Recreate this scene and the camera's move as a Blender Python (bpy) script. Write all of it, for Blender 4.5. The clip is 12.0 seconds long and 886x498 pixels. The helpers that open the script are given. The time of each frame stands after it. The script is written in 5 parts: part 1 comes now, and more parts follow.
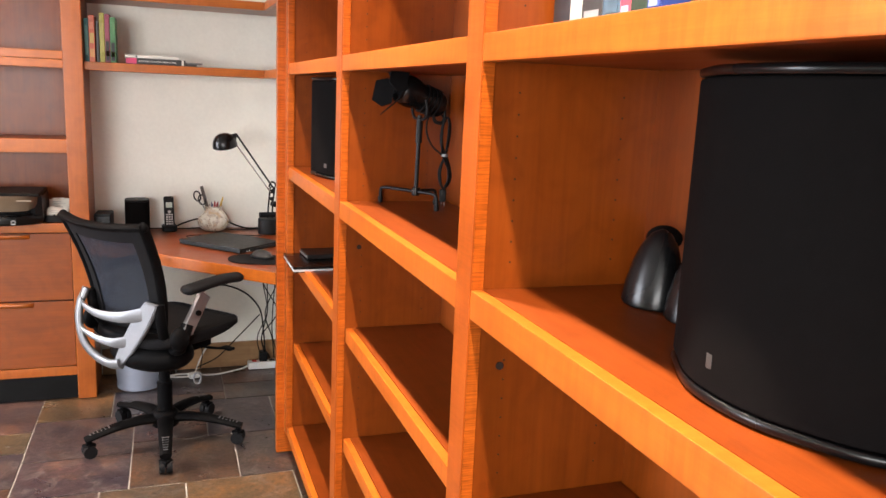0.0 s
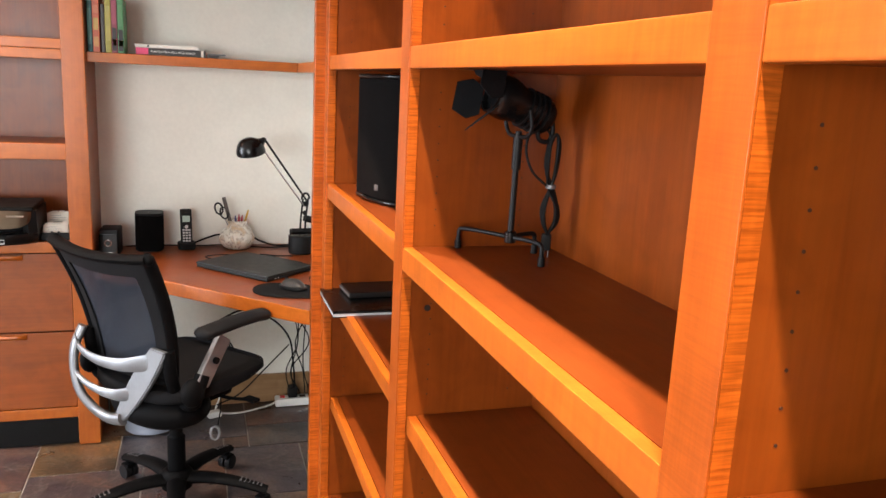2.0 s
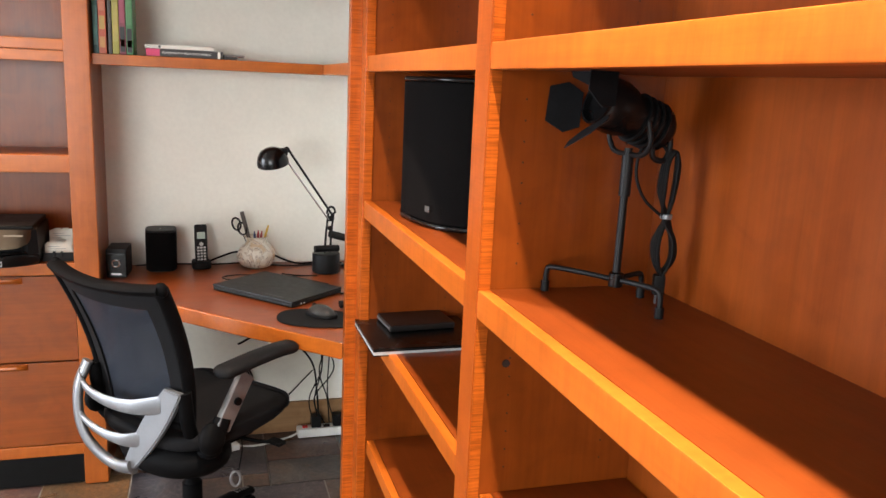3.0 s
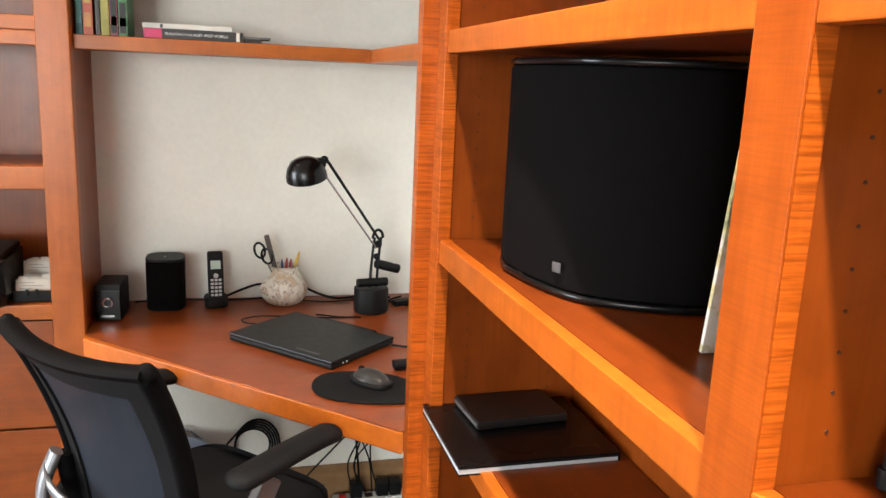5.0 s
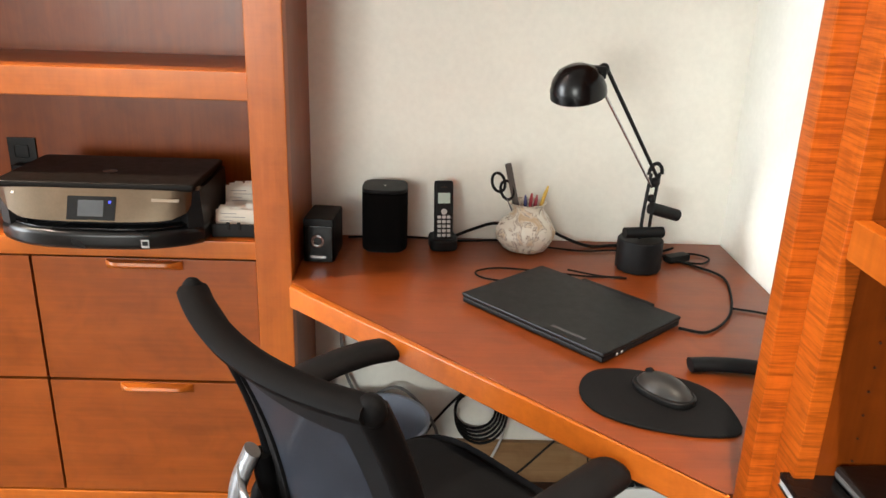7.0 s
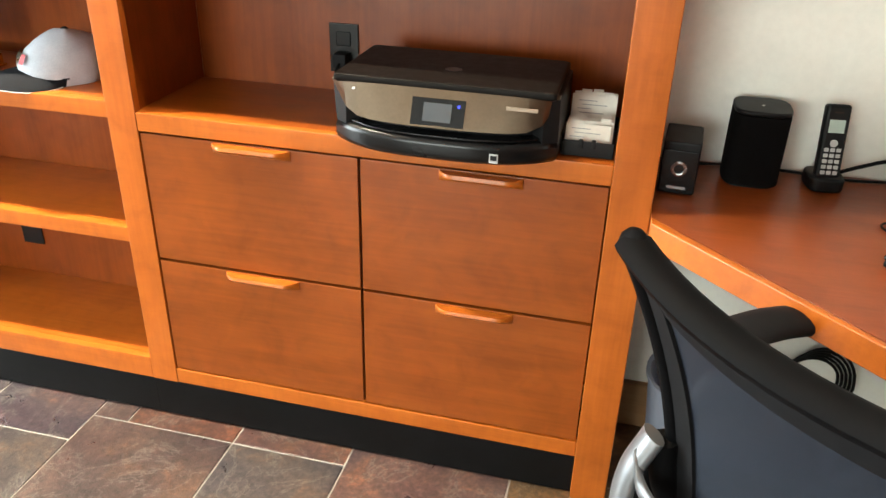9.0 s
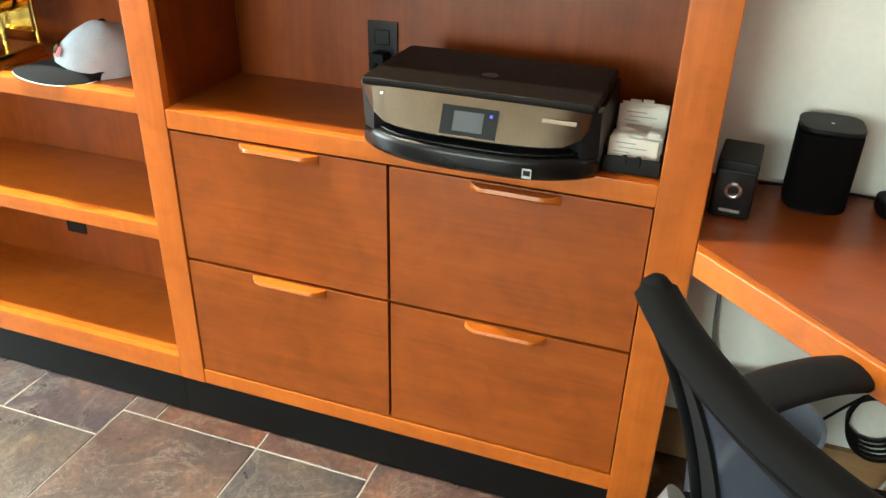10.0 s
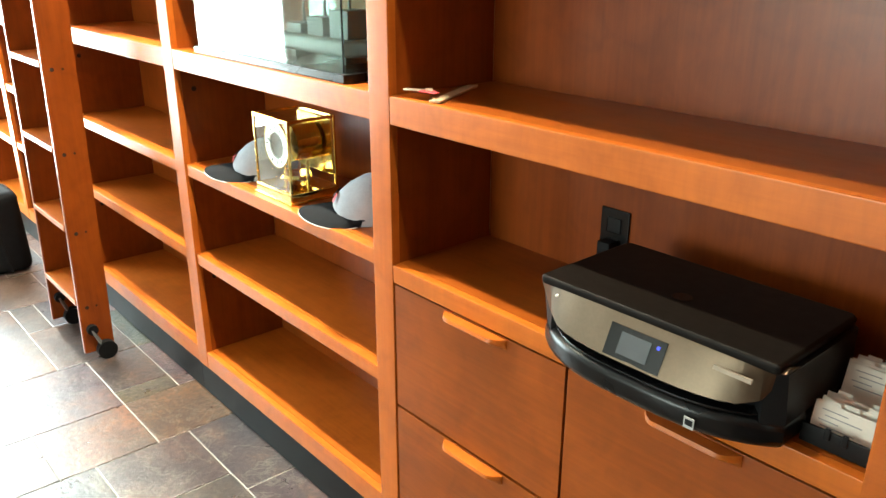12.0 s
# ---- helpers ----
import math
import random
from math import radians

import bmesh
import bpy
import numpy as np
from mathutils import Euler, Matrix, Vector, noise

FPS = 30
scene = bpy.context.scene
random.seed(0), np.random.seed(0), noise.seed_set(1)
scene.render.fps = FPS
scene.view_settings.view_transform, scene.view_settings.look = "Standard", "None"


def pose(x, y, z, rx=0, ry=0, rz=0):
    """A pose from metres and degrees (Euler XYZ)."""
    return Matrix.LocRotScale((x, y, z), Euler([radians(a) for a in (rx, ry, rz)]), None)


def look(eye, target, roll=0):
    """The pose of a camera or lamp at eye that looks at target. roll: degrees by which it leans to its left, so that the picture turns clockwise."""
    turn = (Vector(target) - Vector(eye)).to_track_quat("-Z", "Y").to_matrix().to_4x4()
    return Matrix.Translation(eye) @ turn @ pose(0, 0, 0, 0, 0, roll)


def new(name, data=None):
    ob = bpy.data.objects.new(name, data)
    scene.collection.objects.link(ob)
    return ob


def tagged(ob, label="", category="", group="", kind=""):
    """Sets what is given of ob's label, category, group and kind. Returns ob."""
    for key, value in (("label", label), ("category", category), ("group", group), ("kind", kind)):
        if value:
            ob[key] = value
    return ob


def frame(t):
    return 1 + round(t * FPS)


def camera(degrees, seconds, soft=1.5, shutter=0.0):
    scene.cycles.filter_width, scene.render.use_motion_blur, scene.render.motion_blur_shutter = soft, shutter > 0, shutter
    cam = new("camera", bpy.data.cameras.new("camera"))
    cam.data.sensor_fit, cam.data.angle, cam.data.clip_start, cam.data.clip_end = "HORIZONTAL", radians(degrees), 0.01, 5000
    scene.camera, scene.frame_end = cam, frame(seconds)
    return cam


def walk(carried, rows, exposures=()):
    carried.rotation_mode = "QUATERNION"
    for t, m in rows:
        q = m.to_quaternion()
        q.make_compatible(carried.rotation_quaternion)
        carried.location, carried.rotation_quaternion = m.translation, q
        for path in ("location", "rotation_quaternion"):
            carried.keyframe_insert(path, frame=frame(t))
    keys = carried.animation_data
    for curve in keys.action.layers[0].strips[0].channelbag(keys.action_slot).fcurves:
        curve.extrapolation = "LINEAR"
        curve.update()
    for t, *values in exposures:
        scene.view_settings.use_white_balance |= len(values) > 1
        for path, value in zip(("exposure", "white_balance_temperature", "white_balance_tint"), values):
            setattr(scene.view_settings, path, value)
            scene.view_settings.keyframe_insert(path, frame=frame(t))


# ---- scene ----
cam = camera(58.6, 12.0)
METRES, EYE, TILT, LEAN, TURN = 3.23, 1.468, 0.0, 0.0, -19.5
ROWS = [
    (0.0, 0.0, 0.0, 0.0, 0.48, -11.04, -2.47),
    (0.5, -0.023, 0.0395, 0.006, 1.11, -11.48, -2.58),
    (1.0, -0.0343, 0.082, 0.0054, 1.55, -11.56, -2.86),
    (1.5, -0.0382, 0.134, 0.0044, 2.03, -11.65, -3.0),
    (2.0, -0.047, 0.1822, 0.0074, 2.51, -11.81, -2.8),
    (2.5, -0.0679, 0.2262, 0.0075, 2.9, -11.72, -2.64),
    (3.0, -0.0886, 0.2728, 0.0073, 2.99, -11.73, -2.52),
    (5.0, -0.1481, 0.4716, 0.0008, 4.8, -12.1, -2.48),
    (5.5, -0.1733, 0.5203, -0.0026, 5.63, -13.02, -2.48),
    (6.0, -0.1917, 0.5621, -0.0089, 7.85, -15.05, -2.39),
    (6.5, -0.2098, 0.6029, -0.0116, 12.62, -17.63, -2.11),
    (7.0, -0.2331, 0.6338, -0.0135, 19.16, -19.76, -1.73),
    (7.5, -0.2755, 0.6414, -0.0191, 25.29, -22.0, -1.35),
    (9.5, -0.3784, 0.68, -0.0296, 35.63, -28.56, -1.56),
    (10.0, -0.3679, 0.705, -0.0278, 39.13, -28.66, -1.36),
    (10.5, -0.3532, 0.7331, -0.0226, 45.81, -28.46, -0.85),
    (11.0, -0.3464, 0.7564, -0.015, 53.38, -27.42, -0.7),
    (11.5, -0.341, 0.7908, -0.0051, 61.24, -24.91, -0.14),
    (12.0, -0.3341, 0.8207, 0.0049, 68.39, -20.75, -0.08),
]
walk(cam, [(t, pose(0, 0, EYE, TILT, LEAN, TURN) @ pose(METRES * x, METRES * y, METRES * z, 90 + pitch, roll, yaw)) for t, x, y, z, yaw, pitch, roll in ROWS],
     exposures=[(0.0, 0.18, 6600, 18), (4.0, 0.05, 6450, 12), (5.5, 0.17, 6450, 11), (7.0, 0.24, 6700, 11), (7.5, 0.36, 6900, 13), (10.0, 0.46, 6300, -5), (11.0, 0.38, 6250, -9), (12.0, 0.18, 6450, -4)])


# ---- world, lamps, exposure ----
world = bpy.data.worlds.new("world")
scene.world = world
world.use_nodes = True
wn = world.node_tree
sky = wn.nodes.new("ShaderNodeTexSky")
sky.sky_type = 'NISHITA'
sky.sun_disc = False
sky.sun_elevation = radians(40)
sky.sun_rotation = radians(250)
wn.links.new(sky.outputs[0], wn.nodes["Background"].inputs[0])
wn.nodes["Background"].inputs[1].default_value = 0.12


def area_lamp(name, m, sx, sy, watts, colour, shape='RECTANGLE', spread=180):
    d = bpy.data.lights.new(name, 'AREA')
    d.shape, d.size, d.size_y, d.energy, d.color = shape, sx, sy, watts, colour
    d.spread = radians(spread)
    ob = new(name, d)
    ob.matrix_world = m
    return ob


# daylight at the tall window of the west wall and the window of the south wall
DAY = (0.84, 0.93, 1.0)
area_lamp("window_daylight", look((-5.34, 2.8, 1.33), (0, 2.8, 1.33)), 1.9, 2.12, 325, DAY)
area_lamp("window_daylight", look((-2.4, -2.44, 1.45), (-2.4, 3, 1.35)), 2.4, 1.5, 195, (0.95, 1.0, 0.97))
# recessed ceiling lamps along both bookcases
WARM = (1.0, 0.86, 0.68)
LAMPS = [(0.195, 0.55, 27, 95), (0.195, 1.50, 28, 95), (0.195, 2.42, 16, 88), (-0.98, 3.645, 11, 125), (-2.00, 3.645, 48, 125), (-3.05, 3.645, 46, 125), (-4.10, 3.645, 42, 125)]
for x, y, watts, spread in LAMPS:
    area_lamp("downlight", pose(x, y, 2.436), 0.05, 0.05, watts, WARM, 'DISK', spread)


# ---- materials ----
def mat(name):
    m = bpy.data.materials.new(name)
    m.use_nodes = True
    return m, m.node_tree, m.node_tree.nodes["Principled BSDF"]


def node(nt, kind, **kw):
    n = nt.nodes.new(kind)
    for k, v in kw.items():
        n.inputs[k.replace("_", " ")].default_value = v
    return n


def ramp(nt, fac, stops):
    r = nt.nodes.new("ShaderNodeValToRGB")
    el = r.color_ramp.elements
    while len(el) < len(stops):
        el.new(0.5)
    for e, (p, c) in zip(el, stops):
        e.position, e.color = p, (*c, 1)
    nt.links.new(fac, r.inputs[0])
    return r


def mix(nt, fac, a, b, mode='MIX'):
    n = nt.nodes.new("ShaderNodeMix")
    n.data_type, n.blend_type = 'RGBA', mode
    for sock, v in ((n.inputs[0], fac), (n.inputs[6], a), (n.inputs[7], b)):
        if hasattr(v, "is_linked"):
            nt.links.new(v, sock)
        elif isinstance(v, tuple):
            sock.default_value = (*v, 1)
        else:
            sock.default_value = v
    return n.outputs[2]


def coords(nt, scale, rand=True):
    """Object coordinates, shifted for each object, stretched by scale."""
    tc = nt.nodes.new("ShaderNodeTexCoord")
    mp = nt.nodes.new("ShaderNodeMapping")
    mp.inputs["Scale"].default_value = scale
    if rand:
        oi = nt.nodes.new("ShaderNodeObjectInfo")
        ml = nt.nodes.new("ShaderNodeVectorMath")
        ml.operation = 'MULTIPLY'
        nt.links.new(oi.outputs["Random"], ml.inputs[0])
        ml.inputs[1].default_value = (7.1, 5.3, 9.7)
        ad = nt.nodes.new("ShaderNodeVectorMath")
        nt.links.new(tc.outputs["Object"], ad.inputs[0])
        nt.links.new(ml.outputs[0], ad.inputs[1])
        nt.links.new(ad.outputs[0], mp.inputs[0])
    else:
        nt.links.new(tc.outputs["Object"], mp.inputs[0])
    return mp.outputs[0]


def bump(nt, bsdf, height, strength, dist):
    b = nt.nodes.new("ShaderNodeBump")
    b.inputs["Strength"].default_value, b.inputs["Distance"].default_value = strength, dist
    nt.links.new(height, b.inputs["Height"])
    nt.links.new(b.outputs[0], bsdf.inputs["Normal"])


def wood(name, axis, light, dark, curly=0.0, rough=0.32):
    """Cherry: fine grain along axis, soft figure, and cross-grain curl where asked."""
    m, nt, bs = mat(name)
    sc = [38.0, 38.0, 38.0]
    sc["xyz".index(axis)] = 1.6
    v = coords(nt, tuple(sc))
    fine = node(nt, "ShaderNodeTexNoise", Scale=2.6, Detail=8.0, Roughness=0.62, Distortion=0.3)
    nt.links.new(v, fine.inputs["Vector"])
    sc2 = [5.0, 5.0, 5.0]
    sc2["xyz".index(axis)] = 0.9
    v2 = coords(nt, tuple(sc2))
    broad = node(nt, "ShaderNodeTexNoise", Scale=1.3, Detail=3.0, Roughness=0.5, Distortion=1.2)
    nt.links.new(v2, broad.inputs["Vector"])
    f = ramp(nt, fine.outputs[0], [(0.28, tuple(c * 0.94 for c in dark)), (0.72, tuple(c * 1.03 for c in light))])
    warm = tuple(min(1, c * k) for c, k in zip(light, (1.12, 1.2, 1.25)))
    b = ramp(nt, broad.outputs[0], [(0.28, tuple(c * 0.72 for c in light)), (0.5, light), (0.72, warm)])
    col = mix(nt, 0.5, f.outputs[0], b.outputs[0])
    h = fine.outputs[0]
    # blotches that cross the grain
    v4 = coords(nt, (9.0, 9.0, 9.0))
    blot = node(nt, "ShaderNodeTexNoise", Scale=1.5, Detail=4.0, Roughness=0.55, Distortion=0.8)
    nt.links.new(v4, blot.inputs["Vector"])
    bl = ramp(nt, blot.outputs[0], [(0.3, (0.80, 0.77, 0.74)), (0.5, (1, 1, 1)), (0.7, (1.12, 1.15, 1.16))])
    col = mix(nt, 0.7, col, bl.outputs[0], 'MULTIPLY')
    if curly:
        sc3 = [14.0, 14.0, 14.0] if axis == "z" else [9.0, 9.0, 9.0]
        sc3["xyz".index(axis)] = 300.0 if axis == "z" else 85.0
        v3 = coords(nt, tuple(sc3))
        cu = node(nt, "ShaderNodeTexNoise", Scale=1.0, Detail=3.0, Roughness=0.6, Distortion=0.25)
        nt.links.new(v3, cu.inputs["Vector"])
        cr = ramp(nt, cu.outputs[0], [(0.36, (0.42, 0.36, 0.3)), (0.6, (1.1, 1.1, 1.1))])
        col = mix(nt, curly, col, cr.outputs[0], 'MULTIPLY')
    nt.links.new(col, bs.inputs["Base Color"])
    rr = nt.nodes.new("ShaderNodeMapRange")
    rr.inputs[3].default_value, rr.inputs[4].default_value = rough - 0.06, rough + 0.1
    nt.links.new(broad.outputs[0], rr.inputs[0])
    nt.links.new(rr.outputs[0], bs.inputs["Roughness"])
    bs.inputs["Coat Weight"].default_value = 0.06
    bs.inputs["Specular IOR Level"].default_value = 0.32
    bs.inputs["Coat Roughness"].default_value = 0.22
    bump(nt, bs, h, 0.12, 0.002)
    return m


def plain(name, colour, rough, metal=0.0, var=0.25, scale=30.0, relief=0.05, coat=0.0, alpha=1.0, spec=0.5):
    m, nt, bs = mat(name)
    v = coords(nt, (1, 1, 1))
    n1 = node(nt, "ShaderNodeTexNoise", Scale=scale, Detail=6.0, Roughness=0.6)
    n2 = node(nt, "ShaderNodeTexNoise", Scale=scale * 0.12, Detail=3.0, Roughness=0.5)
    nt.links.new(v, n1.inputs["Vector"])
    nt.links.new(v, n2.inputs["Vector"])
    lo, hi = tuple(c * (1 - var) for c in colour), tuple(min(1, c * (1 + var * 0.6)) for c in colour)
    a = ramp(nt, n1.outputs[0], [(0.35, lo), (0.65, hi)])
    b = ramp(nt, n2.outputs[0], [(0.35, lo), (0.65, hi)])
    nt.links.new(mix(nt, 0.5, a.outputs[0], b.outputs[0]), bs.inputs["Base Color"])
    rr = nt.nodes.new("ShaderNodeMapRange")
    rr.inputs[3].default_value, rr.inputs[4].default_value = max(0.02, rough - 0.08), min(1, rough + 0.08)
    nt.links.new(n2.outputs[0], rr.inputs[0])
    nt.links.new(rr.outputs[0], bs.inputs["Roughness"])
    bs.inputs["Metallic"].default_value = metal
    bs.inputs["Coat Weight"].default_value = coat
    bs.inputs["Alpha"].default_value = alpha
    bs.inputs["Specular IOR Level"].default_value = spec
    if relief:
        bump(nt, bs, n1.outputs[0], relief, 0.002)
    return m


# Lightened cherry: some light on the north drawers and boards is in the colour.
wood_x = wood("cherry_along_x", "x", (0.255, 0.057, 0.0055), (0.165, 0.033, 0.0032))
# Lighter copy of the cherry, with daylight on the open bays' shelves painted in.
lit_shelf_wood = wood("lit_cherry_shelf", "x", (0.37, 0.088, 0.0088), (0.26, 0.056, 0.0056))
# Darker copy of the cherry: shade on the east shelf boards, put into colour.
shaded_wood_y = wood("shaded_cherry_along_y", "y", (0.165, 0.031, 0.0030), (0.108, 0.018, 0.0017), rough=0.36)
# Shade inside the bays is mixed into this base colour; ladder rails share it.
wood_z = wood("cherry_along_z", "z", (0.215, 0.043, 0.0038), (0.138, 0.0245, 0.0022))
stile_wood = wood("curly_cherry_upright", "z", (0.42, 0.088, 0.007), (0.30, 0.057, 0.0045), curly=0.72)
stile_face_wood = wood("cherry_upright_face", "z", (0.34, 0.068, 0.0058), (0.235, 0.043, 0.0036), curly=0.2)
post_wood = wood("figured_cherry_post", "z", (0.40, 0.098, 0.011), (0.29, 0.064, 0.007), curly=0.07)
rail_wood_x = wood("curly_cherry_rail_x", "x", (0.42, 0.106, 0.011), (0.31, 0.070, 0.007), curly=0.10)
rail_wood_y = wood("curly_cherry_rail_y", "y", (0.42, 0.098, 0.009), (0.31, 0.064, 0.006), curly=0.2)
desk_wood = wood("desk_cherry", "x", (0.22, 0.046, 0.009), (0.15, 0.029, 0.005), rough=0.3)
wall_paint = plain("white_wall_paint", (0.85, 0.845, 0.775), 0.85, var=0.05, scale=60, relief=0.08)
ceiling_paint = plain("ceiling_paint", (0.82, 0.82, 0.79), 0.9, var=0.04, scale=60)
kick_black = plain("black_toe_kick", (0.003, 0.003, 0.0034), 0.45, var=0.4, spec=0.14)
baseboard_wood = wood("baseboard_oak", "x", (0.30, 0.17, 0.08), (0.20, 0.10, 0.04), rough=0.5)
black_plastic = plain("black_plastic", (0.006, 0.006, 0.0065), 0.5, var=0.3, scale=200, relief=0.04, spec=0.2)
black_gloss = plain("black_gloss", (0.0035, 0.0035, 0.0038), 0.27, var=0.3, scale=40, relief=0.0, coat=0.05, spec=0.25)
black_matte = plain("black_matte", (0.008, 0.008, 0.009), 0.8, var=0.35, scale=300, relief=0.15, spec=0.12)
grille_cloth = plain("black_grille_cloth", (0.0036, 0.0031, 0.0031), 0.85, var=0.35, scale=600, relief=0.1, spec=0.05)
silver = plain("silver_paint", (0.19, 0.197, 0.21), 0.4, metal=0.6, var=0.08, scale=90, relief=0.02)
chrome = plain("bright_chrome", (0.55, 0.55, 0.57), 0.22, metal=0.9, var=0.06, relief=0.0)
champagne = plain("champagne_plastic", (0.115, 0.085, 0.058), 0.4, metal=0.85, var=0.1, scale=200, relief=0.02)
chair_plastic = plain("chair_black_plastic", (0.003, 0.003, 0.0034), 0.6, var=0.3, scale=200, relief=0.03, spec=0.05)
rubber = plain("rubber", (0.007, 0.007, 0.008), 0.6, var=0.3, scale=80, spec=0.12)
white_plastic = plain("white_plastic", (0.75, 0.75, 0.73), 0.4, var=0.06)
paper = plain("paper", (0.75, 0.72, 0.64), 0.8, var=0.08, scale=80)
brass = plain("polished_brass", (0.85, 0.60, 0.18), 0.14, metal=1.0, var=0.1, scale=20, relief=0.0)
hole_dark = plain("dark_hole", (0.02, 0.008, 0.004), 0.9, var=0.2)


# ---- mesh helpers ----
def box(bm, x0, x1, y0, y1, z0, z1, bevel=0.0, seg=2):
    r = bmesh.ops.create_cube(bm, size=1.0)
    vs = r["verts"]
    for v in vs:
        v.co = Vector((x0 + (v.co.x + 0.5) * (x1 - x0), y0 + (v.co.y + 0.5) * (y1 - y0), z0 + (v.co.z + 0.5) * (z1 - z0)))
    if bevel:
        es = list({e for v in vs for e in v.link_edges})
        bmesh.ops.bevel(bm, geom=es, offset=bevel, segments=seg, affect='EDGES', profile=0.6)
    return bm


def cyl(bm, a, b, r1, r2=None, seg=20, caps=True):
    """A rod or cone from point a to point b."""
    a, b = Vector(a), Vector(b)
    d = b - a
    m = Matrix.Translation((a + b) / 2) @ d.to_track_quat('Z', 'Y').to_matrix().to_4x4()
    bmesh.ops.create_cone(bm, cap_ends=caps, segments=seg, radius1=r1, radius2=r1 if r2 is None else r2, depth=d.length, matrix=m)
    return bm


def ball(bm, c, r, sx=1, sy=1, sz=1, seg=20):
    bmesh.ops.create_uvsphere(bm, u_segments=seg, v_segments=seg // 2, radius=r, matrix=Matrix.Translation(c) @ Matrix.Diagonal((sx, sy, sz, 1)))
    return bm


def lathe(bm, profile, seg=32, at=(0, 0, 0), ring=False):
    """A turned form from (radius, height) pairs; ring: the profile closes on itself and leaves the middle open."""
    rings = []
    for r, z in profile:
        rings.append([bm.verts.new((at[0] + max(r, 1e-4) * math.cos(2 * math.pi * k / seg), at[1] + max(r, 1e-4) * math.sin(2 * math.pi * k / seg), at[2] + z)) for k in range(seg)])
    for a, b in zip(rings, rings[1:] + (rings[:1] if ring else [])):
        for k in range(seg):
            bm.faces.new((a[k], a[(k + 1) % seg], b[(k + 1) % seg], b[k]))
    if not ring:
        bm.faces.new(rings[0][::-1])
        bm.faces.new(rings[-1])
    return bm


def prism(bm, outline, z0, z1, bevel=0.0, seg=2):
    """An upright slab over a plan outline."""
    lo = [bm.verts.new((x, y, z0)) for x, y in outline]
    hi = [bm.verts.new((x, y, z1)) for x, y in outline]
    n = len(lo)
    fs = [bm.faces.new(lo[::-1]), bm.faces.new(hi)]
    for k in range(n):
        fs.append(bm.faces.new((lo[k], lo[(k + 1) % n], hi[(k + 1) % n], hi[k])))
    bmesh.ops.recalc_face_normals(bm, faces=fs)
    if bevel:
        es = list({e for f in fs[:2] for e in f.edges})
        bmesh.ops.bevel(bm, geom=es, offset=bevel, segments=seg, affect='EDGES', profile=0.5)
    return bm


def smooth_path(pts, n=10):
    """A smooth run of points through pts."""
    p = [Vector(q) for q in pts]
    p = [2 * p[0] - p[1]] + p + [2 * p[-1] - p[-2]]
    out = []
    for i in range(1, len(p) - 2):
        for k in range(n):
            u = k / n
            a, b, c, d = p[i - 1], p[i], p[i + 1], p[i + 2]
            out.append(0.5 * (2 * b + (c - a) * u + (2 * a - 5 * b + 4 * c - d) * u * u + (3 * b - a - 3 * c + d) * u ** 3))
    out.append(p[-2])
    return out


def tube(bm, pts, r, seg=8, n=8, flat=1.0, radii=None):
    """A round tube swept along a smooth path; flat squeezes it in its second axis."""
    path = smooth_path(pts, n) if n > 1 else [Vector(q) for q in pts]
    rings, up = [], Vector((0, 0, 1))
    last = None
    for i, p in enumerate(path):
        t = (path[min(i + 1, len(path) - 1)] - path[max(i - 1, 0)]).normalized()
        if last is None:
            s = t.cross(up)
            if s.length < 0.1:
                s = t.cross(Vector((0, 1, 0)))
        else:
            s = last - t * last.dot(t)
        s.normalize()
        last = s
        w = t.cross(s)
        rr = r if radii is None else radii[0] + (radii[1] - radii[0]) * i / (len(path) - 1)
        rings.append([bm.verts.new(p + s * rr * math.cos(2 * math.pi * k / seg) + w * rr * flat * math.sin(2 * math.pi * k / seg)) for k in range(seg)])
    for a, b in zip(rings, rings[1:]):
        for k in range(seg):
            bm.faces.new((a[k], a[(k + 1) % seg], b[(k + 1) % seg], b[k]))
    bm.faces.new(rings[0][::-1])
    bm.faces.new(rings[-1])
    return bm


def mesh_of(name, bm, material, smooth=50):
    """Links the bmesh as a mesh; faces that meet within the angle shade as one, the larger face weighing more."""
    bmesh.ops.recalc_face_normals(bm, faces=bm.faces[:])
    me = bpy.data.meshes.new(name)
    lim = math.cos(radians(smooth))
    area = {f: f.calc_area() for f in bm.faces}
    normals = []
    for f in bm.faces:
        fn = f.normal
        for lp in f.loops:
            n = Vector((0, 0, 0))
            for g in lp.vert.link_faces:
                if g.normal.dot(fn) > lim:
                    n += g.normal * area[g]
            normals.append(tuple(n.normalized()) if n.length > 1e-12 else tuple(fn))
    bm.to_mesh(me)
    bm.free()
    me.materials.append(material)
    me.shade_smooth()
    me.normals_split_custom_set(normals)
    return me


def part(name, bm, material, parent=None, label="", smooth=50):
    ob = new(name, mesh_of(name, bm, material, smooth))
    if parent is not None:
        ob.parent = parent
    if label:
        tagged(ob, label)
    return ob


def thing(name, at, label, category, group="", rz=0.0):
    ob = new(name)
    ob.empty_display_size = 0.05
    ob.matrix_world = pose(*at, 0, 0, rz)
    return tagged(ob, label, category, group)


def B():
    return bmesh.new()


def bx(name, dims, material, parent=None, bevel=0.002, label=""):
    return part(name, box(B(), *dims, bevel), material, parent, label)


# ---- the room ----
XW, YW = 0.742, 4.152          # inner faces of the east and north walls
XL, YS, ZC = -5.4, -2.5, 2.45  # west and south walls, ceiling


def structure(name, bm, material, label, smooth=50):
    return tagged(part(name, bm, material, None, "", smooth), label, "wall" if "wall" in name else name.split("_")[0], kind="structure")


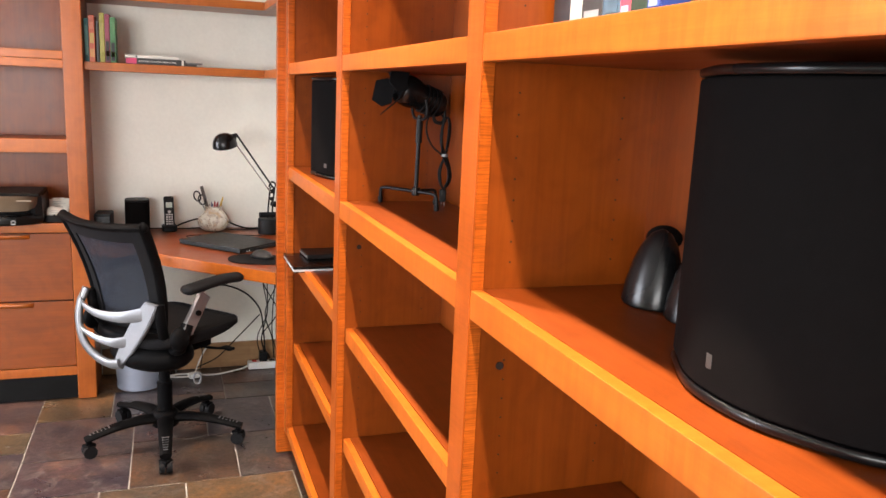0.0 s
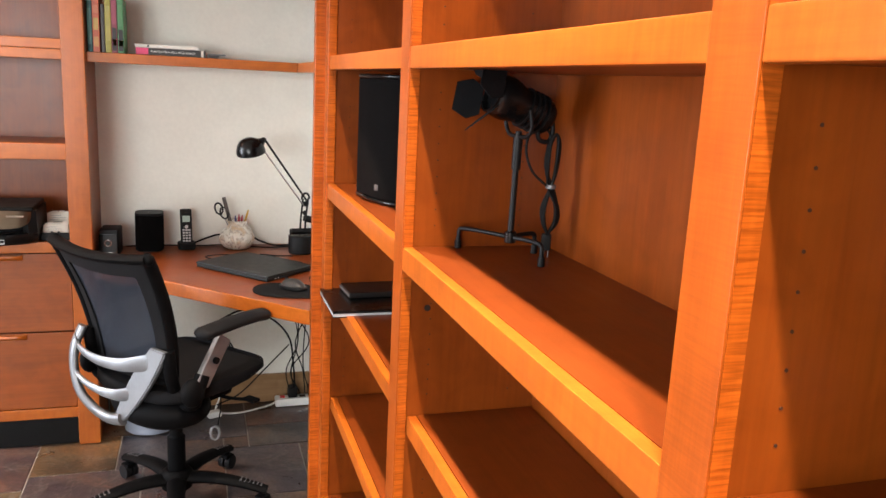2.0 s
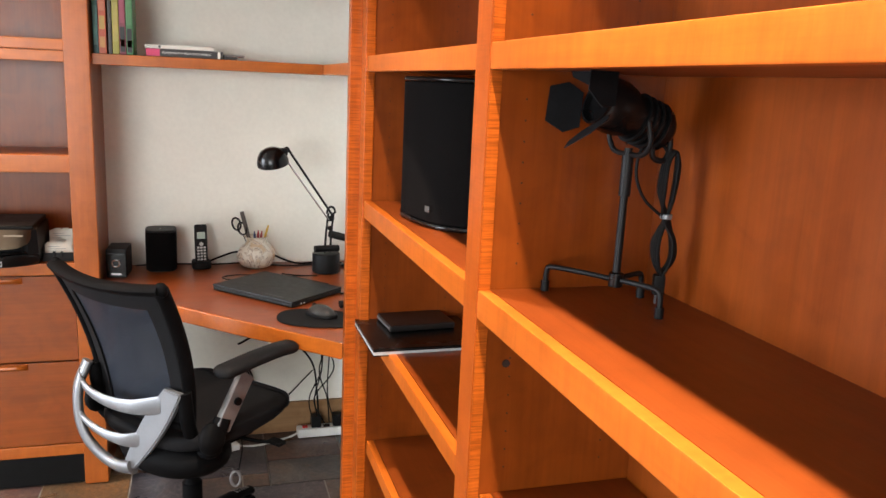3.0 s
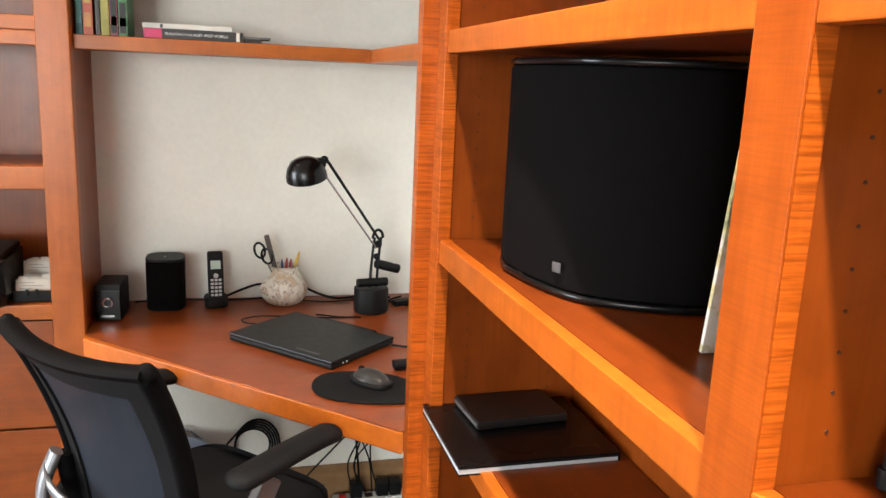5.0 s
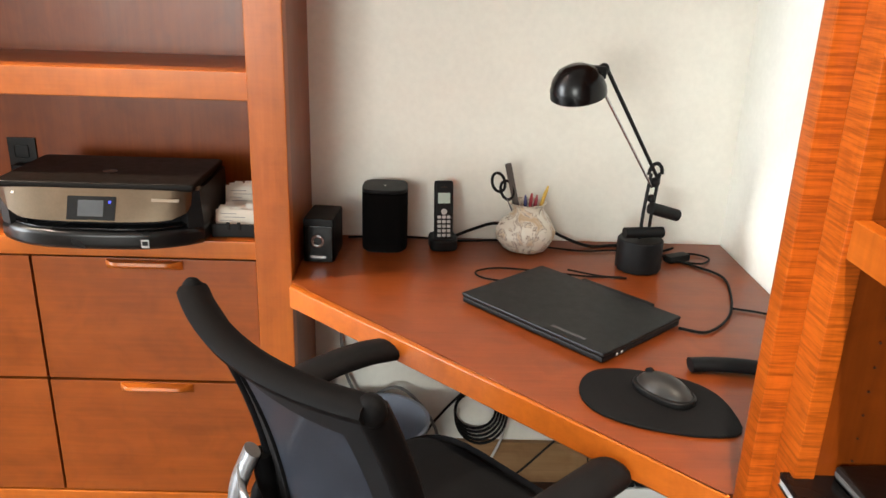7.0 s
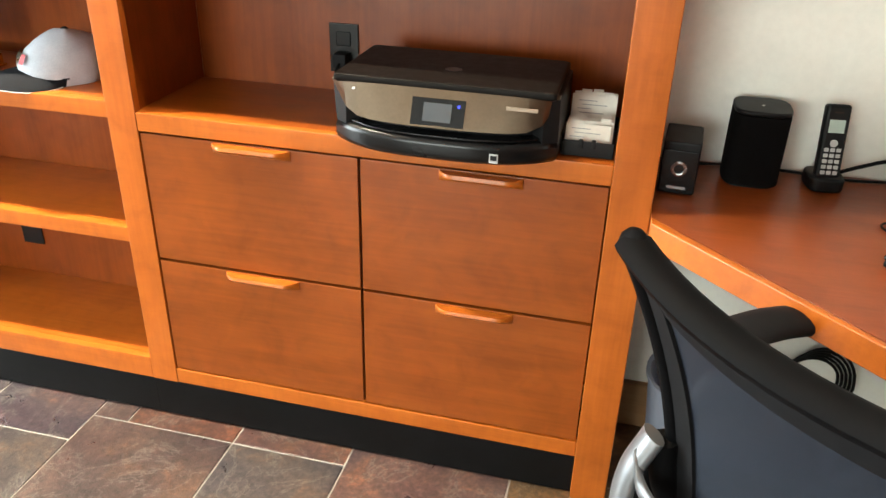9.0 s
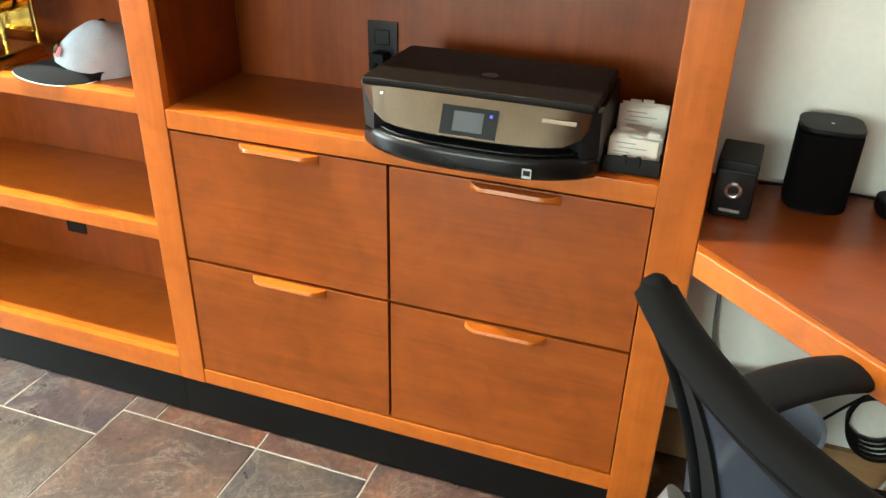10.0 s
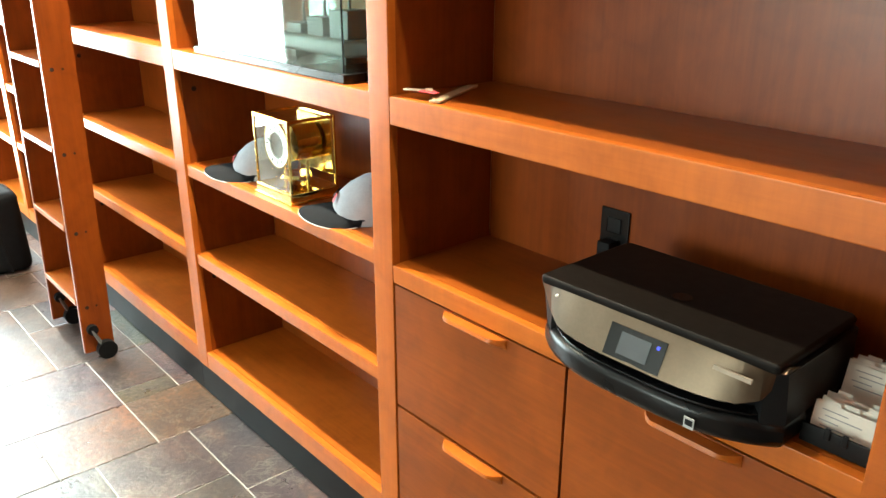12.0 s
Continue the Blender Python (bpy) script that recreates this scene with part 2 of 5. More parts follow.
structure("wall_north", box(B(), XL - 0.15, XW + 0.15, YW, YW + 0.15, 0, ZC), wall_paint, "white painted plaster wall behind the desk")
structure("wall_east", box(B(), XW, XW + 0.15, YS - 0.15, YW, 0, ZC), wall_paint, "white painted plaster wall")


def wall_with_hole(bm, axis, p0, p1, a0, a1, h0, h1, z0, z1):
    """A wall between p0 and p1 in thickness, along the other axis from a0 to a1, with one opening."""
    runs = [(a0, h0, 0, ZC), (h1, a1, 0, ZC), (h0, h1, 0, z0), (h0, h1, z1, ZC)]
    for u0, u1, w0, w1 in runs:
        if u1 - u0 > 1e-3 and w1 - w0 > 1e-3:
            if axis == "x":
                box(bm, p0, p1, u0, u1, w0, w1)
            else:
                box(bm, u0, u1, p0, p1, w0, w1)
    return bm


structure("wall_west", wall_with_hole(B(), "x", XL - 0.15, XL, YS, YW, 1.85, 3.75, 0.25, 2.41), wall_paint, "white wall with a tall window")
structure("wall_south", wall_with_hole(B(), "y", YS - 0.15, YS, XL - 0.15, XW + 0.15, -3.65, -1.15, 0.7, 2.2), wall_paint, "white wall with a wide window")
structure("ceiling", box(B(), XL - 0.15, XW + 0.15, YS - 0.15, YW + 0.15, ZC, ZC + 0.12), ceiling_paint, "white painted ceiling")
for nm, a in (("window_1", (XL - 0.1, XL - 0.04, 1.85, 3.75, 0.25, 2.41)), ("window_2", (-3.65, -1.15, YS - 0.1, YS - 0.04, 0.7, 2.2))):
    w = tagged(new(nm), "white framed window letting in daylight", "window", kind="structure")
    x0, x1, y0, y1, z0, z1 = a
    t = 0.05
    along_y = (x1 - x0) < (y1 - y0)
    bm = B()
    box(bm, x0, x1, y0, y1, z0, z0 + t), box(bm, x0, x1, y0, y1, z1 - t, z1)
    if along_y:
        for c in (y0, (y0 + y1) / 2 - t / 2, y1 - t):
            box(bm, x0, x1, c, c + t, z0 + t, z1 - t)
    else:
        for c in (x0, (x0 + x1) / 2 - t / 2, x1 - t):
            box(bm, c, c + t, y0, y1, z0 + t, z1 - t)
    part("window_frame", bm, white_plastic, w)


# ---- bookcase on the east wall ----
FX = 0.43          # its front
BKX = 0.732        # its back panel
STILE_T = 0.022


def frange(a, b, s):
    out = []
    while a <= b:
        out.append(a)
        a += s
    return out


TOP = 2.38
DIVS = [(0.110, 0.172), (1.084, 1.146), (2.058, 2.121)]
END0, END1, END2 = 2.994, 3.046, 3.080
east = thing("bookcase", (0.58, 1.6, 0), "built-in orange cherry wood bookcase with a curly-figured face frame", "bookcase", "built-in bookcases")
O = Vector((0.58, 1.6, 0))


def ebox(name, dims, material, bevel=0.002, label="", parent=east, base=O):
    x0, x1, y0, y1, z0, z1 = dims
    return bx(name, (x0 - base.x, x1 - base.x, y0 - base.y, y1 - base.y, z0 - base.z, z1 - base.z), material, parent, bevel, label)


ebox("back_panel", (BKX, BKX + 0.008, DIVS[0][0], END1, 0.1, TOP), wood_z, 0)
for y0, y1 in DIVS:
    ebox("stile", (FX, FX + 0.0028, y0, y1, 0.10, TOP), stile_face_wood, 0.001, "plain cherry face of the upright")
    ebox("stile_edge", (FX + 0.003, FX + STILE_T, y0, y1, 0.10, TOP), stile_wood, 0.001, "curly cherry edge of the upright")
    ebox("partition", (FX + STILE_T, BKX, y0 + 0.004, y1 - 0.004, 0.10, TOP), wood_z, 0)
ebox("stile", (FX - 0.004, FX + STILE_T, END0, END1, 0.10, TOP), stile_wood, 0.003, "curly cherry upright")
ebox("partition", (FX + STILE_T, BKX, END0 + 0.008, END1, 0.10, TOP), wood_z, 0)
ebox("end_panel", (0.395, XW - 0.002, END1 + 0.0005, END2, 0.004, TOP), stile_wood, 0.003)
ebox("toe_kick", (FX + 0.05, FX + 0.07, DIVS[0][0], END1, 0.004, 0.10), kick_black, 0)
BAYS = [(DIVS[0][1], DIVS[1][0]), (DIVS[1][1], DIVS[2][0]), (DIVS[2][1], END0)]
pins = B()
for i, (y0, y1) in enumerate(BAYS):
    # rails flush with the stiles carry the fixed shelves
    ebox("shelf", (FX + 0.0228, BKX, y0 - 0.0035, y1 + 0.0035, 1.140, 1.178), shaded_wood_y, 0)
    ebox("shelf", (FX + 0.0228, BKX, y0 - 0.0035, y1 + 0.0035, 1.520, 1.556), shaded_wood_y, 0)
    ebox("rail", (FX + 0.001, FX + 0.022, y0, y1, 1.133, 1.179), rail_wood_y, 0.003)
    ebox("rail", (FX + 0.001, FX + 0.022, y0, y1, 1.517, 1.557), rail_wood_y, 0.003)
    ebox("shelf", (FX + 0.0228, BKX, y0 - 0.0035, y1 + 0.0035, 0.105, 0.135), shaded_wood_y, 0)
    ebox("rail", (FX + 0.001, FX + 0.022, y0, y1, 0.095, 0.136), rail_wood_y, 0.003)
    ebox("rail", (FX + 0.001, FX + 0.022, y0, y1, TOP - 0.08, TOP), rail_wood_y, 0.003)
    ebox("shelf", (FX + 0.0228, BKX, y0 - 0.0035, y1 + 0.0035, TOP - 0.03, TOP - 0.002), shaded_wood_y, 0)
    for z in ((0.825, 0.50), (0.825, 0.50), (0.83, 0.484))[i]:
        ebox("shelf", (FX + 0.045, BKX - 0.003, y0 - 0.003, y1 + 0.003, z - 0.036, z), shaded_wood_y, 0)
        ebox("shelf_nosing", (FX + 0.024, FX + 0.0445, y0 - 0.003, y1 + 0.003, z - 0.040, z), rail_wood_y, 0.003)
    ebox("shelf", (FX + 0.03, BKX - 0.003, y0 - 0.003, y1 + 0.003, 1.90, 1.936), shaded_wood_y, 0.003)
    for z0, z1 in ((0.2, 0.78), (0.87, 1.10), (1.22, 1.48), (1.60, 1.85)):
        for fy, sg in ((y1 + 0.004, -1), (y0 - 0.004, 1)):
            for a in (FX + 0.065, BKX - 0.06):
                for z in frange(z0, z1, 0.032):
                    cyl(pins, (a - O.x, fy - O.y, z), (a - O.x, fy + sg * 0.0010 - O.y, z), 0.0017, seg=6)
    if i == 2:
        continue
    ho = B()
    for fy, sg in ((y1 + 0.004, -1),):
        cyl(ho, (FX + 0.058 - O.x, fy - O.y, 1.053), (FX + 0.058 - O.x, fy + sg * 0.002 - O.y, 1.053), 0.0065, seg=16)
    part("bolt_cover", ho, hole_dark, east, "dark bolt hole cover")

tagged(part("pin_holes", pins, plain("pin_hole", (0.05, 0.015, 0.005), 0.7), east), kind="stuff")

# ---- bookcase and drawers on the north wall ----
FY = 3.84
BKY = 4.142
ST = [(-0.415, -0.335), (-1.495, -1.425), (-2.570, -2.498), (-3.645, -3.573), (-4.72, -4.648), (-5.398, -5.335)]


def north_bay(i, name, label, drawers=False):
    (rx0, rx1), (lx0, lx1) = ST[i], ST[i + 1]
    base = Vector(((lx1 + rx0) / 2, 3.99, 0))
    th = thing(name, tuple(base), label, "bookcase" if not drawers else "cabinet", "built-in bookcases")

    def nb(nm, dims, material, bevel=0.002, lab="", parent=th):
        x0, x1, y0, y1, z0, z1 = dims
        return bx(nm, (x0 - base.x, x1 - base.x, y0 - base.y, y1 - base.y, z0, z1), material, parent, bevel, lab)

    if i == 0:
        nb("post", (rx0, rx1, FY - 0.012, FY + 0.03, 0.004, TOP), post_wood, 0.004, "curly cherry corner post reaching the floor")
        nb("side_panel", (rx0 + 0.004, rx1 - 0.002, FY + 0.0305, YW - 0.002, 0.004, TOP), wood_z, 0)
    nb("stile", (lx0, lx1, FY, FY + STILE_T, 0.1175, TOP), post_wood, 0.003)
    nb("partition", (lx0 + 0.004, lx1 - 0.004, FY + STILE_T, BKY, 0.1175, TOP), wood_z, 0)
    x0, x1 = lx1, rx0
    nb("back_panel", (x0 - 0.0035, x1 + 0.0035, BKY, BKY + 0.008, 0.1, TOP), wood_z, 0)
    nb("toe_kick", (lx0, x1, FY + 0.008, FY + 0.028, 0.004, 0.1165), kick_black, 0.002)

    def fixed(z0, z1, split=False):
        # open bays take the copy lightened for daylight, the drawer bay does not
        nb("shelf", (x0 - 0.0035, x1 + 0.0035, FY + 0.0225, BKY - 0.001, z0 + 0.005, z1 - 0.001), wood_x if drawers else lit_shelf_wood, 0)
        if split:
            zm = (z0 + z1) / 2
            nb("rail", (x0, x1, FY + 0.001, FY + 0.022, z0, zm - 0.001), rail_wood_x, 0.003)
            nb("rail", (x0, x1, FY + 0.004, FY + 0.022, zm + 0.001, z1), rail_wood_x, 0.003)
        else:
            nb("rail", (x0, x1, FY + 0.001, FY + 0.022, z0, z1), rail_wood_x, 0.003)

    fixed(1.145, 1.205)
    fixed(1.511, 1.584, True)
    fixed(TOP - 0.08, TOP)
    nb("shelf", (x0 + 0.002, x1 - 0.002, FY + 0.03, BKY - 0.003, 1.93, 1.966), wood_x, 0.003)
    if drawers:
        fixed(0.790, 0.832)
        nb("rail", (x0, x1, FY + 0.001, FY + 0.022, 0.118, 0.160), rail_wood_x, 0.003)
        xm = -0.922
        for k, (u0, u1) in enumerate(((x0, xm), (xm, x1))):
            for z0, z1 in ((0.478, 0.787), (0.163, 0.474)):
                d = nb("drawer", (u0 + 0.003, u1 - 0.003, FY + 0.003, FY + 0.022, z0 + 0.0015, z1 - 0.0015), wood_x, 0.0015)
                hx0, hx1 = ((-1.250, -1.072), (-0.752, -0.582))[k]
                bm = B()
                n = 14
                rows = []
                for j in range(n + 1):
                    u = j / n
                    xx = hx0 + (hx1 - hx0) * u
                    ease = min(1.0, u / 0.12, (1 - u) / 0.12)
                    ease = ease * ease * (3 - 2 * ease)
                    yo = 0.004 + 0.022 * ease
                    zt = z1 - 0.004
                    prof = [(FY + 0.003, zt), (FY + 0.003 - yo, zt + 0.001), (FY + 0.003 - yo - 0.002, zt - 0.006), (FY + 0.003 - yo * 0.75, zt - 0.013), (FY + 0.003 - yo * 0.3, zt - 0.019), (FY + 0.003, zt - 0.022)]
                    rows.append([bm.verts.new((xx - base.x, y - base.y, z)) for y, z in prof])
                for a, b in zip(rows, rows[1:]):
                    for q in range(5):
                        bm.faces.new((a[q], a[q + 1], b[q + 1], b[q]))
                bm.faces.new(rows[0]), bm.faces.new(rows[-1][::-1])
                hd = part("handle", bm, rail_wood_x, d, "carved wooden lip pull")
        # dark sheet added behind the fronts, standing in for shade in the drawer gaps
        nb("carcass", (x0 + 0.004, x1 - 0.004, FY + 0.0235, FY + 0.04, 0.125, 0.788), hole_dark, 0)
    else:
        fixed(0.118, 0.180)
        for z in (0.848, 0.545):
            nb("shelf", (x0 - 0.003, x1 + 0.003, FY + 0.0325, BKY - 0.003, z - 0.036, z - 0.0005), lit_shelf_wood, 0)
            nb("shelf_nosing", (x0 + 0.0005, x1 - 0.0005, FY + 0.006, FY + 0.032, z - 0.038, z), rail_wood_x, 0.003)
        for z in (1.08, 0.45):
            ho = B()
            cyl(ho, (x0 - 0.004 - base.x, FY + 0.06 - base.y, z), (x0 - 0.0025 - base.x, FY + 0.06 - base.y, z), 0.008, seg=14)
            part("bolt_cover", ho, hole_dark, th, "dark bolt hole cover")
    return th


north_bay(0, "drawer_cabinet", "cherry cabinet with four drawers and open shelves above", True)
for i in (1, 2, 3, 4):
    north_bay(i, "bookcase", "built-in cherry bookcase bay with open shelves", False)

# ---- corner desk and the shelves over it ----
desk = thing("corner_desk", (0.2, 3.7, 0), "reddish cherry corner desk with a slanted front edge", "desk")
dx, dy = 0.2, 3.7
e0, e1 = Vector((-0.334, 3.785)), Vector((0.394, 3.0805))
nrm = Vector((e1.y - e0.y, e0.x - e1.x)).normalized() * -0.022
i0, i1 = e0 + nrm, e1 + nrm
part("desktop", prism(B(), [(x - dx, y - dy) for x, y in ((-0.334, i0.y + 0.014), (i1.x - 0.02, 3.0915), (XW - 0.002, 3.0915), (XW - 0.002, YW - 0.002), (-0.334, YW - 0.002))], 0.7025, 0.750, 0.0015), desk_wood, desk)
part("edge_band", prism(B(), [(p.x - dx, p.y - dy) for p in (e0, e1, e1 + Vector((0.0, 0.0105)) , Vector((i1.x - 0.0206, 3.0911)), Vector((-0.334, i0.y + 0.0134)))], 0.701, 0.7505, 0.003), rail_wood_x, desk, "curly cherry front edge")


def corner_shelf(z0, z1):
    s = thing("corner_shelf", (0.2, 3.9, z0), "L-shaped cherry wall shelf above the desk", "shelf")
    pl = [(-0.334, 3.8825), (0.4605, 3.8825), (0.4605, END2 + 0.001), (XW - 0.002, END2 + 0.001), (XW - 0.002, YW - 0.002), (-0.334, YW - 0.002)]
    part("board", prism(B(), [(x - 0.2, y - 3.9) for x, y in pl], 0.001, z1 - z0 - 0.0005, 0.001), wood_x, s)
    part("front_edge", box(B(), -0.534, 0.24, -0.038, -0.018, 0, z1 - z0, 0.003), rail_wood_x, s)
    part("front_edge", box(B(), 0.2405, 0.260, END2 + 0.001 - 3.9, -0.018, 0, z1 - z0, 0.003), rail_wood_y, s)


corner_shelf(1.508, 1.545)
corner_shelf(1.815, 1.852)
structure("baseboard", box(box(B(), -0.33, XW - 0.001, YW - 0.018, YW - 0.001, 0.003, 0.135), XW - 0.018, XW - 0.001, END2 + 0.001, YW - 0.0185, 0.003, 0.135), baseboard_wood, "brown wooden baseboard under the desk")
structure("floor", box(B(), XL - 0.15, XW + 0.15, YS - 0.15, YW + 0.15, -0.1, -0.004), plain("grout", (0.30, 0.29, 0.27), 0.9), "slate tile floor with pale grout")


# ---- recessed lamps in the ceiling along the bookcases ----
lamp_white = plain("lamp_trim_white", (0.8, 0.8, 0.78), 0.4, var=0.05)
glow, glow_nt, glow_bs = mat("lamp_glow")
glow_bs.inputs["Emission Color"].default_value = (1.0, 0.82, 0.6, 1)
glow_bs.inputs["Emission Strength"].default_value = 12.0
for x, y, watts, spread in LAMPS:
    dl = thing("ceiling_lamp", (x, y, ZC), "recessed round ceiling downlight", "lamp", "recessed downlights")
    bm = B()
    lathe(bm, [(0.045, 0), (0.062, 0), (0.064, -0.004), (0.060, -0.007), (0.046, -0.007), (0.045, 0)][1:5], 28)
    part("trim", bm, lamp_white, dl)
    bm = B()
    cyl(bm, (0, 0, -0.0075), (0, 0, -0.0085), 0.04, seg=24)
    part("diffuser", bm, glow, dl)


# ---- swivel chair ----
mesh_cloth = plain("chair_mesh", (0.022, 0.027, 0.038), 0.55, var=0.35, scale=700, relief=0.2, alpha=0.82, spec=0.15)
seat_cloth = plain("seat_cloth", (0.006, 0.006, 0.007), 0.8, var=0.4, scale=350, relief=0.3, spec=0.12)


def grid_surface(bm, f, nu, nv, thick):
    """A slab that follows f(u, v), with its back thick behind it."""
    fr = [[bm.verts.new(f(u / nu, v / nv)) for v in range(nv + 1)] for u in range(nu + 1)]
    bk = [[bm.verts.new(f(u / nu, v / nv) + Vector((0, -thick, 0))) for v in range(nv + 1)] for u in range(nu + 1)]
    for u in range(nu):
        for v in range(nv):
            bm.faces.new((fr[u][v], fr[u + 1][v], fr[u + 1][v + 1], fr[u][v + 1]))
            bm.faces.new((bk[u][v], bk[u][v + 1], bk[u + 1][v + 1], bk[u + 1][v]))
    for u in range(nu):
        bm.faces.new((fr[u][0], bk[u][0], bk[u + 1][0], fr[u + 1][0]))
        bm.faces.new((fr[u][nv], fr[u + 1][nv], bk[u + 1][nv], bk[u][nv]))
    for v in range(nv):
        bm.faces.new((fr[0][v], fr[0][v + 1], bk[0][v + 1], bk[0][v]))
        bm.faces.new((fr[nu][v], bk[nu][v], bk[nu][v + 1], fr[nu][v + 1]))
    return bm


def back_at(u, v):
    """The backrest's surface: u across, v upwards."""
    w = 0.172 + 0.044 * v ** 0.8
    s = (u - 0.5) * 2
    y = -0.185 - 0.055 * v - 0.06 * v * v + 0.012 * math.sin(v * math.pi) - 0.035 * (1 - s * s) * (0.4 + 0.6 * v)
    z = 0.545 + 0.405 * v + 0.012 * v * (abs(s) ** 2)
    return Vector((s * w, y + 0.03, z))


def ribbon(bm, pts, halves, thick, n=8):
    """A flat bar with soft edges along a path; halves are its half heights from end to end."""
    path = smooth_path(pts, n)
    rings = []
    for k, p in enumerate(path):
        u = k / (len(path) - 1) * (len(halves) - 1)
        i = min(int(u), len(halves) - 2)
        h = halves[i] + (halves[i + 1] - halves[i]) * (u - i)
        rings.append([bm.verts.new((p.x, p.y + a * thick, p.z + b * h)) for a, b in ((-0.5, 0.0), (-0.42, 0.7), (-0.1, 1.0), (0.3, 0.9), (0.5, 0.0), (0.3, -0.9), (-0.1, -1.0), (-0.42, -0.7))])
    for r0, r1 in zip(rings, rings[1:]):
        for j in range(8):
            bm.faces.new((r0[j], r0[(j + 1) % 8], r1[(j + 1) % 8], r1[j]))
    bm.faces.new(rings[0]), bm.faces.new(rings[-1][::-1])
    bmesh.ops.recalc_face_normals(bm, faces=bm.faces[:])
    return bm


def swivel_chair(at, rz, star):
    c = thing("swivel_chair", at, "black mesh-back swivel office chair with a silver back frame and armrests", "chair", rz=rz)
    part("mesh_panel", grid_surface(B(), lambda u, v: back_at(0.06 + 0.88 * u, 0.04 + 0.88 * v), 14, 14, 0.004), mesh_cloth, c, "grey-black mesh back panel")
    bm = B()
    n = 16
    left = [back_at(0.0, v / n) for v in range(n + 1)]
    right = [back_at(1.0, v / n) for v in range(n + 1)]
    topb = [back_at(u / n, 1.0) for u in range(1, n)]
    botb = [back_at(u / n, 0.0) for u in range(1, n)]
    tube(bm, left, 0.020, 10, 1, 0.7)
    tube(bm, right, 0.020, 10, 1, 0.7)
    tube(bm, [left[-1]] + topb + [right[-1]], 0.024, 10, 1, 0.62)
    tube(bm, [left[0]] + botb + [right[0]], 0.020, 10, 1, 0.7)
    for k in (0.0, 1.0):
        for j in (0.0, 1.0):
            ball(bm, back_at(k, j), 0.0205, 1, 0.8, 1.0, 12)
    part("back_frame", bm, chair_plastic, c)
    # wide dark border of the mesh
    for u0, u1 in ((0.0, 0.13), (0.87, 1.0)):
        part("mesh_border", grid_surface(B(), lambda u, v: back_at(u0 + (u1 - u0) * u, v) + Vector((0, -0.003, 0)), 3, 14, 0.007), black_matte, c)
    part("mesh_border", grid_surface(B(), lambda u, v: back_at(u, 0.86 + 0.14 * v) + Vector((0, -0.003, 0)), 14, 3, 0.007), black_matte, c)
    # silver back frame
    bm = B()
    tube(bm, [(-0.196, -0.200, 0.668), (-0.206, -0.226, 0.60), (-0.198, -0.236, 0.52), (-0.170, -0.236, 0.455), (-0.115, -0.228, 0.410), (-0.05, -0.222, 0.392), (0.012, -0.220, 0.402)], 0.0235, 12, 8, 0.6)
    part("silver_loop", bm, silver, c, "curved silver plastic loop")
    bm = B()
    n = 12
    lo, hi = [], []
    for j in range(n + 1):
        v = j / n
        w = 0.024 + 0.024 * math.sin(v * 2.75)
        cx = 0.000 + 0.176 * v ** 0.95
        lo.append((cx - w, -0.226 + 0.012 * v, 0.405 + 0.262 * v))
        hi.append((cx + w * 0.75, -0.222 + 0.016 * v, 0.397 + 0.262 * v))
    fr = [[bm.verts.new(p) for p in lo], [bm.verts.new(p) for p in hi]]
    bk = [[bm.verts.new((p[0], p[1] + 0.02, p[2])) for p in lo], [bm.verts.new((p[0], p[1] + 0.02, p[2])) for p in hi]]
    for j in range(n):
        bm.faces.new((fr[0][j], fr[1][j], fr[1][j + 1], fr[0][j + 1]))
        bm.faces.new((bk[0][j], bk[0][j + 1], bk[1][j + 1], bk[1][j]))
        bm.faces.new((fr[0][j], fr[0][j + 1], bk[0][j + 1], bk[0][j]))
        bm.faces.new((fr[1][j], bk[1][j], bk[1][j + 1], fr[1][j + 1]))
    bm.faces.new((fr[0][0], bk[0][0], bk[1][0], fr[1][0]))
    bm.faces.new((fr[0][n], fr[1][n], bk[1][n], bk[0][n]))
    bmesh.ops.recalc_face_normals(bm, faces=bm.faces[:])
    bmesh.ops.bevel(bm, geom=[e for e in bm.edges if e.is_boundary or len(e.link_faces) == 2 and e.calc_face_angle(0) > 1.0], offset=0.004, segments=2, affect='EDGES')
    part("silver_blade", bm, silver, c, "broad silver plastic blade")
    for pts, hs in (([(-0.200, -0.222, 0.640), (-0.165, -0.234, 0.606), (-0.08, -0.240, 0.590), (0.03, -0.234, 0.594), (0.130, -0.208, 0.614)], (0.010, 0.012, 0.016, 0.021, 0.028)), ([(-0.200, -0.234, 0.548), (-0.165, -0.242, 0.512), (-0.09, -0.244, 0.492), (-0.01, -0.234, 0.486), (0.046, -0.214, 0.494)], (0.009, 0.010, 0.013, 0.018, 0.024))):
        part("crossbar", ribbon(B(), pts, hs, 0.014), silver, c, "silver crossbar")
    bm = B()
    ball(bm, (0, 0, 0), 1.0, 0.19, 0.13, 0.075, 24)
    bmesh.ops.translate(bm, verts=bm.verts, vec=(0.03, -0.085, 0.425))
    part("shell", bm, chair_plastic, c)
    for k in (-1, 1):
        bm = B()
        tube(bm, [(0.19 * k, -0.185, 0.66), (0.185 * k, -0.17, 0.57), (0.15 * k, -0.12, 0.47)], 0.02, 10, 6)
        part("back_support", bm, chair_plastic, c)
    # seat
    bm = B()
    prof = []
    for k in range(36):
        a = 2 * math.pi * k / 36
        sx = abs(math.cos(a)) ** 0.55 * math.copysign(1, math.cos(a))
        sy = abs(math.sin(a)) ** 0.55 * math.copysign(1, math.sin(a))
